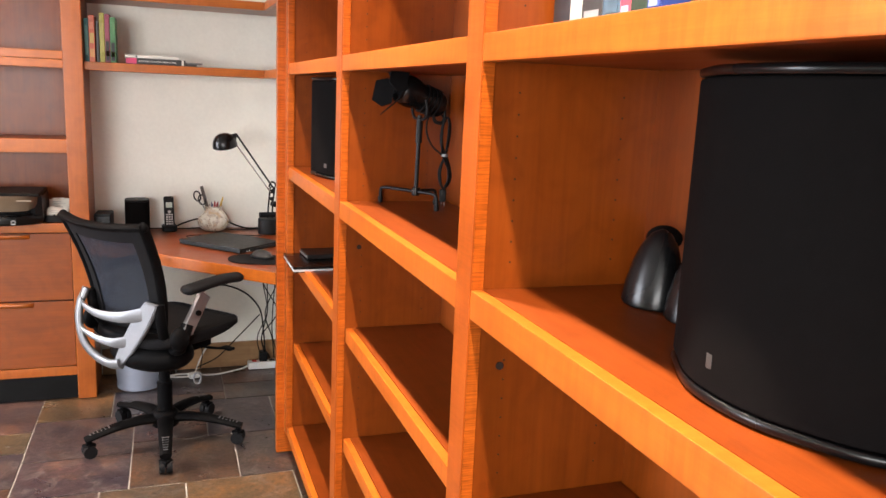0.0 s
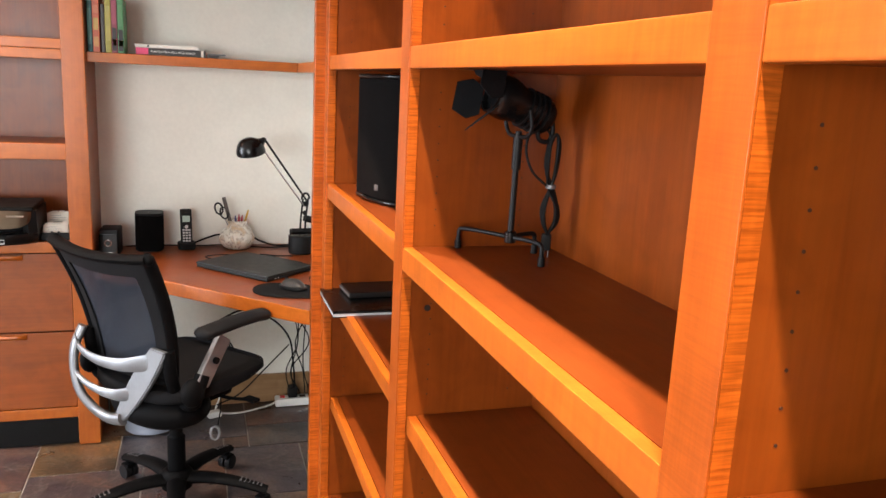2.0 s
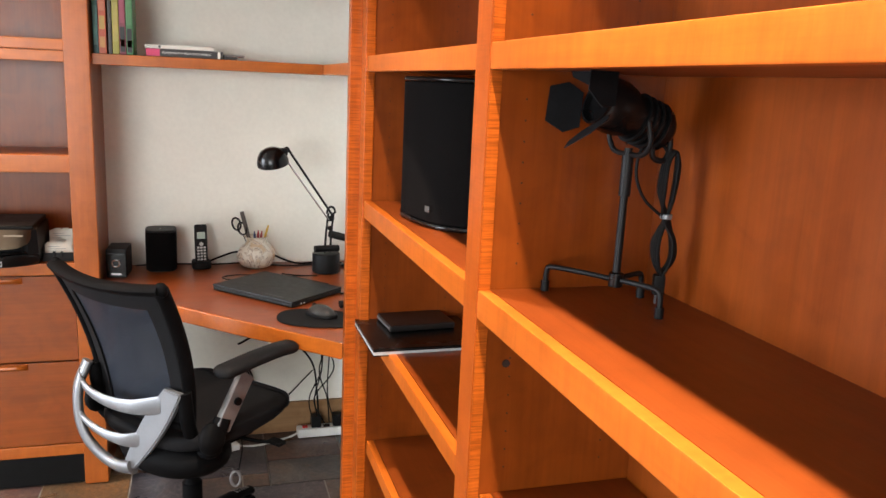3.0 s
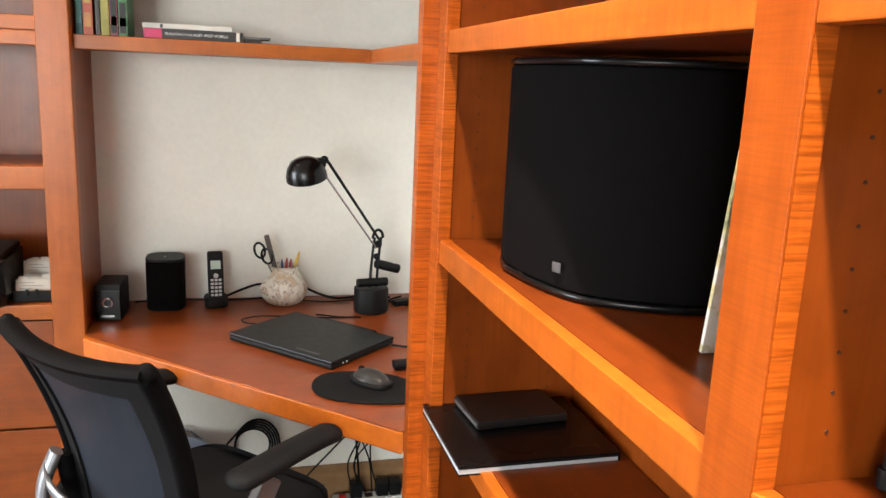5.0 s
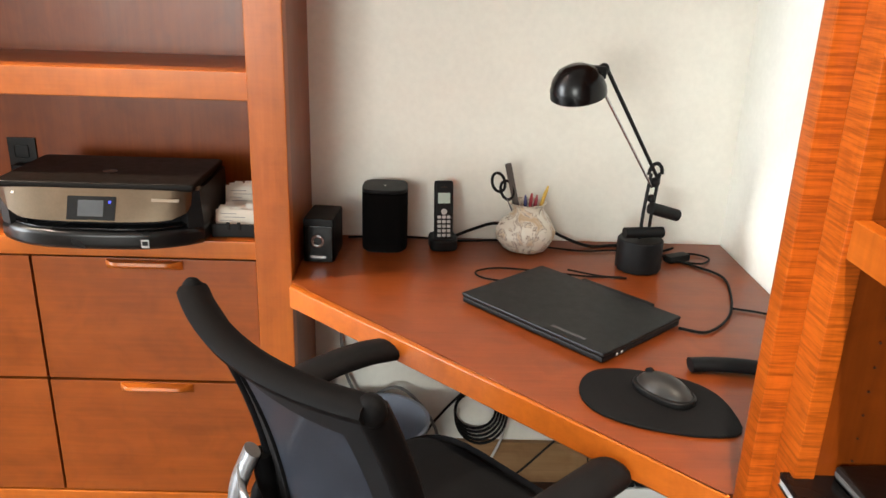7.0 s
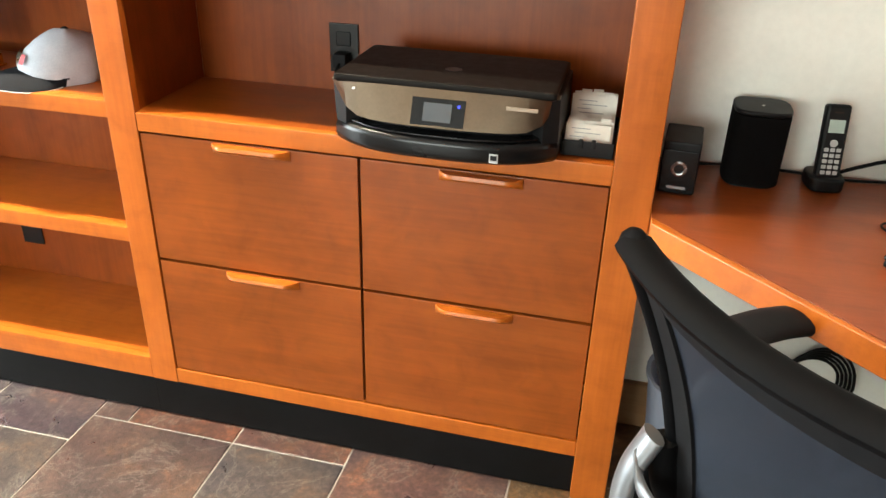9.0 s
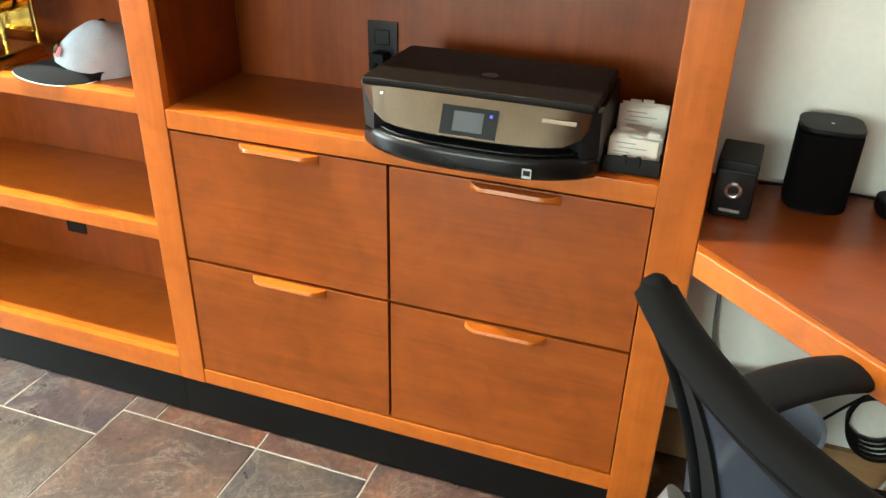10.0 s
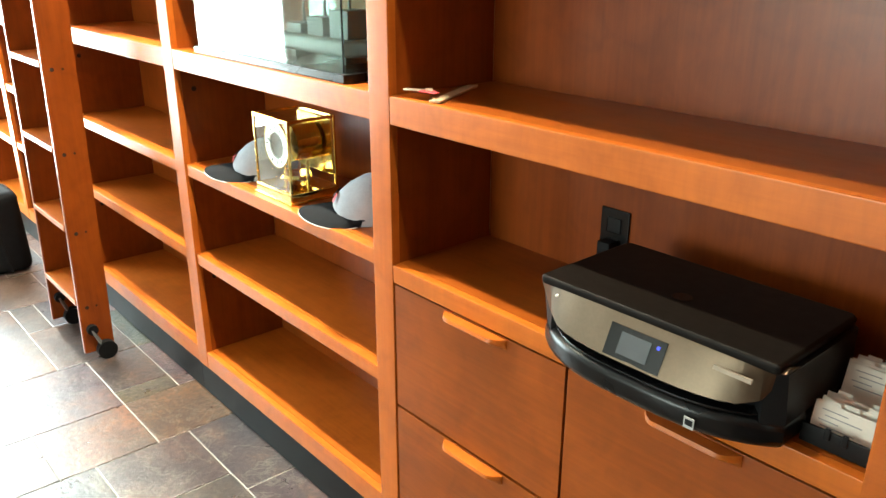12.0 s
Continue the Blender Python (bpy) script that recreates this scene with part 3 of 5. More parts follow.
        prof.append((0.238 * sx * (1 + 0.05 * sy), 0.025 + 0.225 * sy))
    prism(bm, prof, 0.466, 0.508, 0.017, 4)
    for v in bm.verts:
        if v.co.z > 0.49:
            v.co.z += 0.018 * (v.co.x / 0.24) ** 2
        else:
            v.co.z += 0.034 * min(1, max(0, (v.co.y - 0.06) / 0.17)) + 0.012 * (v.co.x / 0.24) ** 2
    part("seat", bm, seat_cloth, c, "black cloth seat")
    bm = B()
    box(bm, -0.13, 0.13, -0.12, 0.14, 0.405, 0.455, 0.015)
    part("tilt_mechanism", bm, chair_plastic, c)
    bm = B()
    tube(bm, [(0.12, 0.05, 0.43), (0.19, 0.07, 0.425), (0.255, 0.09, 0.43)], 0.006, 8, 4)
    box(bm, 0.235, 0.285, 0.08, 0.11, 0.424, 0.436, 0.004)
    part("lever", bm, chair_plastic, c)
    bm = B()
    tube(bm, [(0.142, 0.069, 0.43), (0.144, 0.069, 0.38), (0.136, 0.062, 0.315)], 0.002, 6, 4)
    part("lever_wire", bm, chair_plastic, c)
    bm = B()
    ring_pts = [(0.130 + 0.010 * math.sin(q), 0.055 + 0.010 * math.sin(q), 0.288 + 0.024 * math.cos(q)) for q in [k * math.pi / 8 for k in range(17)]]
    tube(bm, ring_pts, 0.0045, 8, 2)
    part("lever_paddle", bm, silver, c, "pale metal pull loop")
    # arms
    for k in (-1, 1):
        bm = B()
        ball(bm, (0.245 * k, -0.14, 0.525), 0.038, 0.8, 1.1, 1.25, 16)
        tube(bm, [(0.15 * k, -0.10, 0.455), (0.22 * k, -0.12, 0.47), (0.248 * k, -0.13, 0.52), (0.25 * k, -0.105, 0.575)], 0.026, 10, 6, 0.7)
        part("arm_joint", bm, chair_plastic, c)
        a = part("arm_post", box(B(), -0.011, 0.011, -0.027, 0.027, 0, 0.165, 0.006), silver, c, "silver arm post")
        a.matrix_local = pose(0.252 * k, -0.115, 0.545, -36, 0, 0)
        part("knob", cyl(B(), (0.011 * k, 0.0, 0.085), (0.020 * k, 0.0, 0.085), 0.011, seg=16), chair_plastic, a)
        bm = B()
        tube(bm, [(0.262 * k, -0.105, 0.712), (0.266 * k, -0.07, 0.716), (0.270 * k, 0.0, 0.722), (0.268 * k, 0.08, 0.722), (0.262 * k, 0.140, 0.716)], 0.036, 14, 8, 0.55)
        for q in ((0.262 * k, -0.105, 0.712), (0.262 * k, 0.140, 0.716)):
            ball(bm, q, 0.0358, 1, 0.8, 0.56, 16)
        part("armrest", bm, rubber, c, "black padded armrest")
    # column, star base, casters
    part("column", lathe(B(), [(0.030, 0.10), (0.030, 0.26), (0.027, 0.262), (0.022, 0.27), (0.022, 0.41)], 24), chair_plastic, c)
    part("hub", lathe(B(), [(0.030, 0.07), (0.052, 0.075), (0.055, 0.125), (0.040, 0.14), (0.031, 0.142)], 28), chair_plastic, c)
    for k in range(5):
        t = math.radians(star + 72 * k)
        d = Vector((math.cos(t), math.sin(t), 0))
        s = Vector((-d.y, d.x, 0))
        leg = part("leg", tube(B(), [d * 0.03 + Vector((0, 0, 0.108)), d * 0.12 + Vector((0, 0, 0.112)), d * 0.22 + Vector((0, 0, 0.100)), d * 0.315 + Vector((0, 0, 0.076))], 0.030, 10, 6, 0.62, radii=(0.034, 0.022)), chair_plastic, c)
        pad = B()
        for q in range(6):
            p = d * (0.225 + 0.014 * q) + Vector((0, 0, 0.1105 - 0.0038 * q))
            mm = Matrix.Translation(p) @ Matrix.Rotation(t, 4, 'Z')
            r = bmesh.ops.create_cube(pad, size=1.0, matrix=mm @ Matrix.Diagonal((0.006, 0.026 - 0.002 * q, 0.009, 1)))
        part("foot_pad", pad, silver, leg, "ribbed silver foot pad")
        bm = B()
        w = d * 0.300
        for sg in (-1, 1):
            p = w + s * 0.014 * sg
            cyl(bm, p + s * 0.010 + Vector((0, 0, 0.0285)), p - s * 0.010 + Vector((0, 0, 0.0285)), 0.0255, seg=20)
        part("caster", bm, rubber, c)
        bm = B()
        cyl(bm, w + Vector((0, 0, 0.03)), w + Vector((0, 0, 0.085)), 0.011, seg=12)
        box(bm, w.x - 0.02, w.x + 0.02, w.y - 0.02, w.y + 0.02, 0.044, 0.058, 0.006)
        part("caster_hood", bm, chair_plastic, c)
    return c


swivel_chair((-0.030, 3.279, 0.0), -48.0, -90.0 + 48.0)


# ---- things on the desk ----
DT = 0.7505


def squircle(a, b, n=32, p=0.55, cx=0, cy=0):
    out = []
    for k in range(n):
        t = 2 * math.pi * k / n
        c, s = math.cos(t), math.sin(t)
        out.append((cx + a * math.copysign(abs(c) ** p, c), cy + b * math.copysign(abs(s) ** p, s)))
    return out


# small computer speaker
sp = thing("computer_speaker", (-0.288, 3.985, DT), "small black computer speaker with a silver ring, on the desk", "speaker", rz=-4)
part("cabinet", box(B(), -0.036, 0.036, -0.045, 0.075, 0.0, 0.108, 0.006), black_plastic, sp)
part("front_panel", box(B(), -0.034, 0.034, -0.050, -0.0455, 0.003, 0.092, 0.002), black_gloss, sp)
bm = lathe(B(), [(0.0095, 0), (0.0155, 0), (0.0155, 0.004), (0.012, 0.006), (0.0095, 0.005)], 28, ring=True)
bmesh.ops.transform(bm, matrix=pose(0, -0.0502, 0.056, 90, 0, 0), verts=bm.verts)
part("driver_ring", bm, chrome, sp, "bright silver ring")
bm = B()
box(bm, -0.018, 0.018, -0.0515, -0.0505, 0.013, 0.019)
part("badge", bm, chrome, sp)

# round-cornered smart speaker
ss = thing("smart_speaker", (-0.142, 4.070, DT), "matte black smart speaker with rounded corners", "speaker")
part("grille", prism(B(), squircle(0.056, 0.056), 0.004, 0.150, 0.003), grille_cloth, ss)
part("foot", prism(B(), squircle(0.050, 0.050), 0.0, 0.0045), black_plastic, ss)
part("top_cap", prism(B(), squircle(0.056, 0.056), 0.1505, 0.160, 0.003), black_plastic, ss)
part("touch_mark", cyl(B(), (0, -0.006, 0.1602), (0, -0.006, 0.1606), 0.003, seg=12), white_plastic, ss)

# cordless phone in its cradle
ph = thing("cordless_phone", (0.004, 4.075, DT), "black cordless telephone with silver keys in its charging cradle", "phone", rz=6)
part("cradle", prism(B(), squircle(0.036, 0.042, 28, 0.6), 0, 0.030, 0.006), black_plastic, ph)
hs = part("handset", box(B(), -0.0235, 0.0235, -0.012, 0.013, 0, 0.160, 0.008, 3), black_plastic, ph)
hs.matrix_local = pose(0, -0.014, 0.012, -12, 0, 0)
key_grey = plain("pale_grey_keys", (0.5, 0.5, 0.49), 0.4)
lcd = plain("lcd_grey_green", (0.45, 0.56, 0.50), 0.2, var=0.1)
part("screen", box(B(), -0.015, 0.015, -0.0128, -0.0122, 0.104, 0.130), lcd, hs, "grey-green display")
part("call_key", cyl(B(), (0, -0.0122, 0.083), (0, -0.0138, 0.083), 0.0075, seg=18), key_grey, hs)
for r in range(5):
    for q in range(3):
        part("key", box(B(), -0.0165 + q * 0.0118, -0.0075 + q * 0.0118, -0.0135, -0.0122, 0.020 + r * 0.0115, 0.0275 + r * 0.0115, 0.0008, 1), key_grey, hs)
part("earpiece", box(B(), -0.008, 0.008, -0.0128, -0.0122, 0.143, 0.146), hole_dark, hs)

# earthen pen pot
clay, cnt, cbs = mat("crackled_cream_glaze")
v = coords(cnt, (1, 1, 1), False)
c1 = node(cnt, "ShaderNodeTexNoise", Scale=14.0, Detail=8.0, Roughness=0.65, Distortion=2.2)
cnt.links.new(v, c1.inputs["Vector"])
cr = ramp(cnt, c1.outputs[0], [(0.40, (0.80, 0.77, 0.68)), (0.488, (0.78, 0.73, 0.63)), (0.503, (0.12, 0.06, 0.03)), (0.53, (0.76, 0.69, 0.57)), (0.62, (0.58, 0.43, 0.26)), (0.75, (0.72, 0.65, 0.54))])
cnt.links.new(cr.outputs[0], cbs.inputs["Base Color"])
cbs.inputs["Roughness"].default_value = 0.3
bump(cnt, cbs, c1.outputs[0], 0.3, 0.004)
vase = thing("pen_pot", (0.214, 4.078, DT), "cream crackle-glazed pottery jar holding pens", "pot")
bm = lathe(B(), [(0.040, 0.0), (0.052, 0.006), (0.066, 0.026), (0.069, 0.045), (0.060, 0.068), (0.042, 0.088), (0.036, 0.098), (0.039, 0.108), (0.043, 0.112), (0.040, 0.113), (0.033, 0.104), (0.034, 0.06), (0.03, 0.02)], 36)
for w in bm.verts:
    n_ = noise.noise(w.co * 22) * 0.005 - 0.010 * max(0.0, 0.12 - abs(noise.noise(w.co * 17 + Vector((3, 1, 2))))) / 0.12
    w.co.x += n_ * w.co.x / 0.06
    w.co.y += n_ * w.co.y / 0.06
for w in bm.verts:
    w.co *= 1.1
part("body", bm, clay, vase)
Z0 = DT + 0.034
sci = thing("scissors", (0.190, 4.074, Z0), "black-handled scissors standing in the pen pot", "scissors")
bm = B()
for k in (0, 1):
    cx, cz = -0.030 - 0.022 * k, 0.120 + 0.018 * k
    pts = [(cx + 0.016 * math.cos(t) - 0.004 * math.sin(t), 0.004 * k, cz + 0.024 * math.sin(t)) for t in [j * math.pi / 6 for j in range(13)]]
    tube(bm, pts, 0.0036, 8, 3)
part("handle", bm, black_plastic, sci)
part("blade", tube(B(), [(0.012, 0.0, 0.0), (-0.012, 0, 0.06), (-0.030, 0, 0.10)], 0.005, 6, 4, 0.4), silver, sci)
grey_pl = plain("grey_brown_plastic", (0.10, 0.085, 0.075), 0.5)
cutr = thing("letter_opener", (0.205, 4.085, Z0), "long dark grey tool handle standing in the pen pot", "tool")
bm = box(B(), -0.008, 0.008, -0.005, 0.005, 0.0, 0.195, 0.004)
bmesh.ops.transform(bm, matrix=pose(0, 0, 0, 4, -14, 0), verts=bm.verts)
part("body", bm, grey_pl, cutr)
for nm, dx_, colr, tilt, hh, lab in (("pen", 0.004, (0.35, 0.02, 0.03), 3, 0.115, "red capped pen"), ("pen", 0.014, (0.40, 0.03, 0.05), 8, 0.112, "red capped pen"), ("pencil", 0.020, (0.65, 0.42, 0.06), 16, 0.140, "yellow pencil"), ("pen", -0.006, (0.03, 0.04, 0.15), -3, 0.110, "dark blue pen")):
    p = thing(nm, (0.214 + dx_ * 0.4, 4.070, Z0), lab + " standing in the pen pot", nm)
    bm = B()
    cyl(bm, (0, 0, 0), (0, 0, hh - 0.016), 0.0045, seg=10)
    cyl(bm, (0, 0, hh - 0.016), (0, 0, hh), 0.0047, 0.002, seg=10)
    bmesh.ops.transform(bm, matrix=pose(0, 0, 0, 0, tilt, 0), verts=bm.verts)
    part("barrel", bm, plain(nm + "_paint", colr, 0.4), p)

# desk lamp
dl = thing("desk_lamp", (0.474, 3.958, DT), "black balanced-arm desk lamp with a domed shade", "lamp")


def dlp(x, y, z):
    return (x - 0.474, y - 3.958, z - DT)


part("base", prism(B(), [(0.054 * math.cos(math.pi * (k + 0.5) / 6), 0.054 * math.sin(math.pi * (k + 0.5) / 6)) for k in range(12)], 0, 0.078, 0.004), black_plastic, dl)
part("pivot_bar", cyl(B(), dlp(0.425, 3.925, 0.850), dlp(0.520, 3.945, 0.848), 0.013, seg=16), black_plastic, dl)
for k in (-1, 1):
    o = Vector((0.011 * k, 0.004 * k, 0))
    pts = [Vector(dlp(0.478, 3.950, 0.83)) + o, Vector(dlp(0.482, 3.955, 0.90)) + o, Vector(dlp(0.492, 3.965, 0.985)) + o]
    part("upright", tube(B(), pts, 0.0042, 8, 6), black_plastic, dl)
bm = B()
tube(bm, [Vector(dlp(0.492 + 0.017 * math.cos(t), 3.965 + 0.006 * math.cos(t), 0.982 + 0.026 * math.sin(t))) for t in [j * math.pi / 8 for j in range(9)]], 0.0045, 8, 2)
part("loop", bm, black_plastic, dl)
for a, b in (((0.500, 3.975, 0.972), (0.300, 3.720, 1.252)), ((0.486, 3.962, 0.952), (0.288, 3.712, 1.222))):
    part("arm_rod", cyl(B(), dlp(*a), dlp(*b), 0.0042 if a[2] > 0.96 else 0.0030, seg=10), black_plastic if a[2] > 0.96 else chrome, dl)
part("arm_joint", ball(ball(B(), dlp(0.494, 3.968, 0.962), 0.012), dlp(0.488, 3.96, 0.925), 0.010), black_plastic, dl)
part("counterweight", cyl(B(), dlp(0.488, 3.955, 0.903), dlp(0.562, 3.985, 0.878), 0.0145, seg=18), black_plastic, dl)
bm = lathe(B(), [(0.052, 0.0), (0.0545, 0.002), (0.054, 0.016), (0.048, 0.036), (0.036, 0.052), (0.020, 0.060), (0.001, 0.062)][::-1] + [(0.049, 0.003)], 32)
bmesh.ops.transform(bm, matrix=Matrix.Translation(dlp(0.250, 3.705, 1.196)) @ Matrix.Rotation(radians(16), 4, Vector((0.7, -0.6, 0))), verts=bm.verts)
part("shade", bm, black_gloss, dl, "glossy black domed shade")
part("shade_bracket", box(ball(B(), dlp(0.296, 3.716, 1.248), 0.011), *[c + e for c, e in zip([dlp(0.285, 3.71, 1.24)[0]] * 2 + [dlp(0.285, 3.71, 1.24)[1]] * 2 + [dlp(0.285, 3.71, 1.24)[2]] * 2, (-0.02, 0.014, -0.012, 0.012, -0.01, 0.014))], 0.004), black_plastic, dl)

# closed laptop
lap_black = plain("laptop_lid", (0.006, 0.0065, 0.0072), 0.42, var=0.2, scale=500, relief=0.05, spec=0.2)
lp = thing("laptop", (0.263, 3.679, DT), "closed black laptop lying on the desk", "laptop", rz=math.degrees(math.atan2(3.458 - 3.727, 0.288 - 0.042)))
part("base", box(B(), -0.182, 0.182, -0.130, 0.130, 0.002, 0.014, 0.004), black_plastic, lp)
part("lid", box(B(), -0.184, 0.184, -0.131, 0.130, 0.0145, 0.023, 0.0035), lap_black, lp)
part("battery", box(B(), -0.075, 0.11, 0.1305, 0.150, 0.003, 0.020, 0.004), black_plastic, lp)
part("logo_bar", box(B(), 0.045, 0.125, -0.112, -0.104, 0.0231, 0.0234), plain("dim_logo_grey", (0.06, 0.06, 0.065), 0.5), lp)
for q in (-0.085, -0.07):
    part("port_light", cyl(B(), (0.1822, q, 0.008), (0.1830, q, 0.008), 0.0028, seg=10), white_plastic, lp)

# mouse mat, mouse, wrist rest
pad = thing("mouse_mat", (0.350, 3.335, DT), "black rounded mouse mat on the desk", "mouse mat", rz=-40)
out = [((0.125 if math.cos(t) < 0 else 0.13) * math.cos(t), (0.098 + 0.012 * math.sin(2 * t)) * math.sin(t)) for t in [2 * math.pi * k / 40 for k in range(40)]]
out = [(x * (1 + 0.16 * math.exp(-(y / 0.045) ** 2)) if x > 0 else x, y) for x, y in out]
part("mat", prism(B(), out, 0, 0.005, 0.0015), black_matte, pad)
ms = thing("computer_mouse", (0.372, 3.348, DT + 0.0055), "grey and black computer mouse on its mat", "mouse", rz=38)
bm = ball(B(), (0, 0, 0), 1.0, 0.033, 0.056, 0.036, 24)
bmesh.ops.bisect_plane(bm, geom=bm.verts[:] + bm.edges[:] + bm.faces[:], plane_co=(0, 0, 0.002), plane_no=(0, 0, -1), clear_outer=True)
part("shell", bm, plain("mouse_grey", (0.025, 0.025, 0.025), 0.35, var=0.15, spec=0.3), ms)
part("base", prism(B(), squircle(0.034, 0.057, 28, 0.8), 0, 0.012, 0.003), black_plastic, ms)
part("wheel", cyl(B(), (-0.003, 0.032, 0.028), (0.003, 0.032, 0.028), 0.008, seg=14), rubber, ms)
wr = thing("wrist_rest", (0.53, 3.43, DT), "black padded wrist rest on the desk", "wrist rest")
part("pad", tube(B(), [(-0.085, 0.012, 0.013), (-0.04, 0.014, 0.014), (0.03, 0.005, 0.014), (0.10, -0.025, 0.013)], 0.019, 12, 6, 0.62), rubber, wr)


def cable(pts, r, material, label, group="desk cables"):
    o = Vector(pts[0])
    th = thing("cable", tuple(o), label, "cable", group)
    part("cord", tube(B(), [Vector(p) - o for p in pts], r, 6, 7), material, th)
    return th


cord_black = plain("black_cord", (0.004, 0.004, 0.0042), 0.6, spec=0.15)
cord_white = plain("white_cord", (0.6, 0.6, 0.57), 0.5)
CZ = DT + 0.004
cable([(0.03, 4.115, CZ + 0.01), (0.08, 4.12, CZ + 0.03), (0.14, 4.13, CZ + 0.045), (0.20, 4.135, CZ + 0.03)], 0.004, cord_black, "black cable behind the phone")
cable([(-0.24, 4.12, CZ), (-0.15, 4.135, CZ), (-0.05, 4.13, CZ), (0.05, 4.115, CZ), (0.16, 4.13, CZ)], 0.003, cord_black, "black cable lying along the wall")
cable([(0.27, 4.12, CZ + 0.045), (0.31, 4.115, CZ + 0.02), (0.38, 4.10, CZ), (0.46, 4.11, CZ), (0.56, 4.09, CZ)], 0.004, cord_black, "black cable lying along the wall")
cable([(0.27, 4.08, CZ), (0.36, 4.06, CZ), (0.45, 4.07, CZ), (0.57, 4.04, CZ)], 0.0025, cord_black, "thin black cable on the desk")
cable([(0.165, 3.835, CZ), (0.095, 3.86, CZ), (0.082, 3.90, CZ), (0.14, 3.925, CZ), (0.25, 3.905, CZ), (0.34, 3.885, CZ), (0.42, 3.885, CZ)], 0.0022, cord_black, "thin black cable behind the laptop")
cable([(0.30, 3.925, CZ), (0.37, 3.89, CZ), (0.43, 3.88, CZ)], 0.0022, cord_black, "thin black cable behind the laptop")
cable([(0.475, 3.615, CZ), (0.53, 3.60, CZ), (0.60, 3.68, CZ), (0.645, 3.80, CZ), (0.66, 3.91, CZ), (0.60, 3.99, CZ), (0.55, 4.05, CZ), (0.60, 4.10, CZ)], 0.003, cord_black, "black laptop power cable")
cable([(0.62, 3.72, CZ), (0.69, 3.69, CZ), (0.72, 3.62, CZ)], 0.0025, cord_black, "thin black cable on the desk")
cable([(0.57, 4.03, CZ), (0.63, 4.06, CZ), (0.67, 4.03, CZ), (0.64, 3.99, CZ), (0.58, 4.00, CZ)], 0.0025, cord_black, "thin looped black cable on the desk")
blk = thing("power_adapter", (0.585, 4.015, DT), "small black cable junction box on the desk", "adapter", rz=25)
part("body", box(B(), -0.032, 0.032, -0.014, 0.014, 0, 0.018, 0.005), black_plastic, blk)

# ---- under the desk ----
coil = thing("cable_coil", (0.113, YW - 0.012, 0.31), "coiled black cable hanging on the wall under the desk", "cable")
for k in range(5):
    rr = 0.058 + 0.004 * k
    bm = tube(B(), [(rr * math.cos(t) + 0.004 * k, -0.004 * k, -0.075 + (rr + 0.006 * k) * math.sin(t)) for t in [2 * math.pi * j / 16 for j in range(17)]], 0.0038, 6, 2)
    part("loop", bm, cord_black, coil)
cable([(0.075, 4.13, 0.30), (0.02, 4.12, 0.24), (-0.03, 4.12, 0.16), (-0.05, 4.10, 0.05), (0.0, 4.06, 0.006)], 0.0035, cord_black, "black cable running down the wall")
cable([(0.18, 4.13, 0.30), (0.20, 4.13, 0.24), (0.19, 4.12, 0.16), (0.14, 4.07, 0.08), (0.11, 4.02, 0.02)], 0.004, cord_white, "white cable hanging under the desk")
cable([(0.11, 4.01, 0.008), (0.02, 4.02, 0.006), (-0.02, 4.04, 0.006), (0.06, 4.06, 0.006), (0.20, 4.02, 0.006), (0.34, 4.06, 0.012), (0.385, 4.075, 0.025)], 0.0045, cord_white, "white power cord lying on the floor")
cable([(-0.27, 4.13, 0.70), (-0.265, 4.13, 0.5), (-0.25, 4.125, 0.35), (-0.20, 4.12, 0.28), (-0.10, 4.11, 0.32), (0.0, 4.10, 0.2), (0.02, 4.09, 0.006)], 0.0045, plain("grey_cord", (0.12, 0.12, 0.12), 0.5), "grey cable drooping behind the chair")
cable([(0.14, 4.10, 0.42), (0.24, 4.10, 0.46), (0.36, 4.09, 0.42), (0.44, 4.08, 0.33), (0.46, 4.07, 0.2), (0.47, 4.07, 0.06)], 0.0045, cord_black, "black cable looping under the desk")
for k in range(5):
    x = 0.44 + 0.022 * k
    sway = 0.035 * math.sin(2.3 * k + 0.4)
    cable([(x + 0.03, 4.09, 0.70), (x + sway, 4.06, 0.5), (x + 0.05 - 0.02 * k - sway, 4.05, 0.32), (x - 0.02 + 0.5 * sway, 4.06, 0.18), (x + 0.01, 4.08, 0.055)], 0.0028, cord_black, "black cables dropping from the desk to the power strip")
cable([(0.44, 4.07, 0.30), (0.32, 4.06, 0.18), (0.22, 4.04, 0.09), (0.12, 4.02, 0.05)], 0.003, cord_black, "thin black cable under the desk")
st = thing("power_strip", (0.52, 4.085, 0.0), "white power strip with a red switch on the floor", "power strip", rz=0)
part("body", box(B(), -0.14, 0.17, -0.028, 0.028, 0.003, 0.040, 0.006), white_plastic, st)
part("switch", box(B(), -0.118, -0.096, -0.010, 0.010, 0.0402, 0.046, 0.002), plain("red_switch", (0.6, 0.02, 0.02), 0.35), st, "red rocker switch")
for q in range(5):
    part("socket", box(B(), -0.075 + q * 0.046, -0.047 + q * 0.046, -0.013, 0.013, 0.0401, 0.0412), hole_dark, st)
for q in (0, 2, 3):
    ad = thing("plug_adapter", (0.52 - 0.061 + q * 0.046, 4.085, 0.0415), "black plug in the power strip", "plug", "plugs")
    part("body", box(B(), -0.021, 0.021, -0.022, 0.026, 0, 0.05, 0.006), black_plastic, ad)
pg = thing("charger_plug", (0.108, 4.005, 0.0), "white charger lying on the floor", "charger", rz=20)
part("body", box(B(), -0.03, 0.03, -0.02, 0.02, 0.003, 0.03, 0.008), white_plastic, pg)
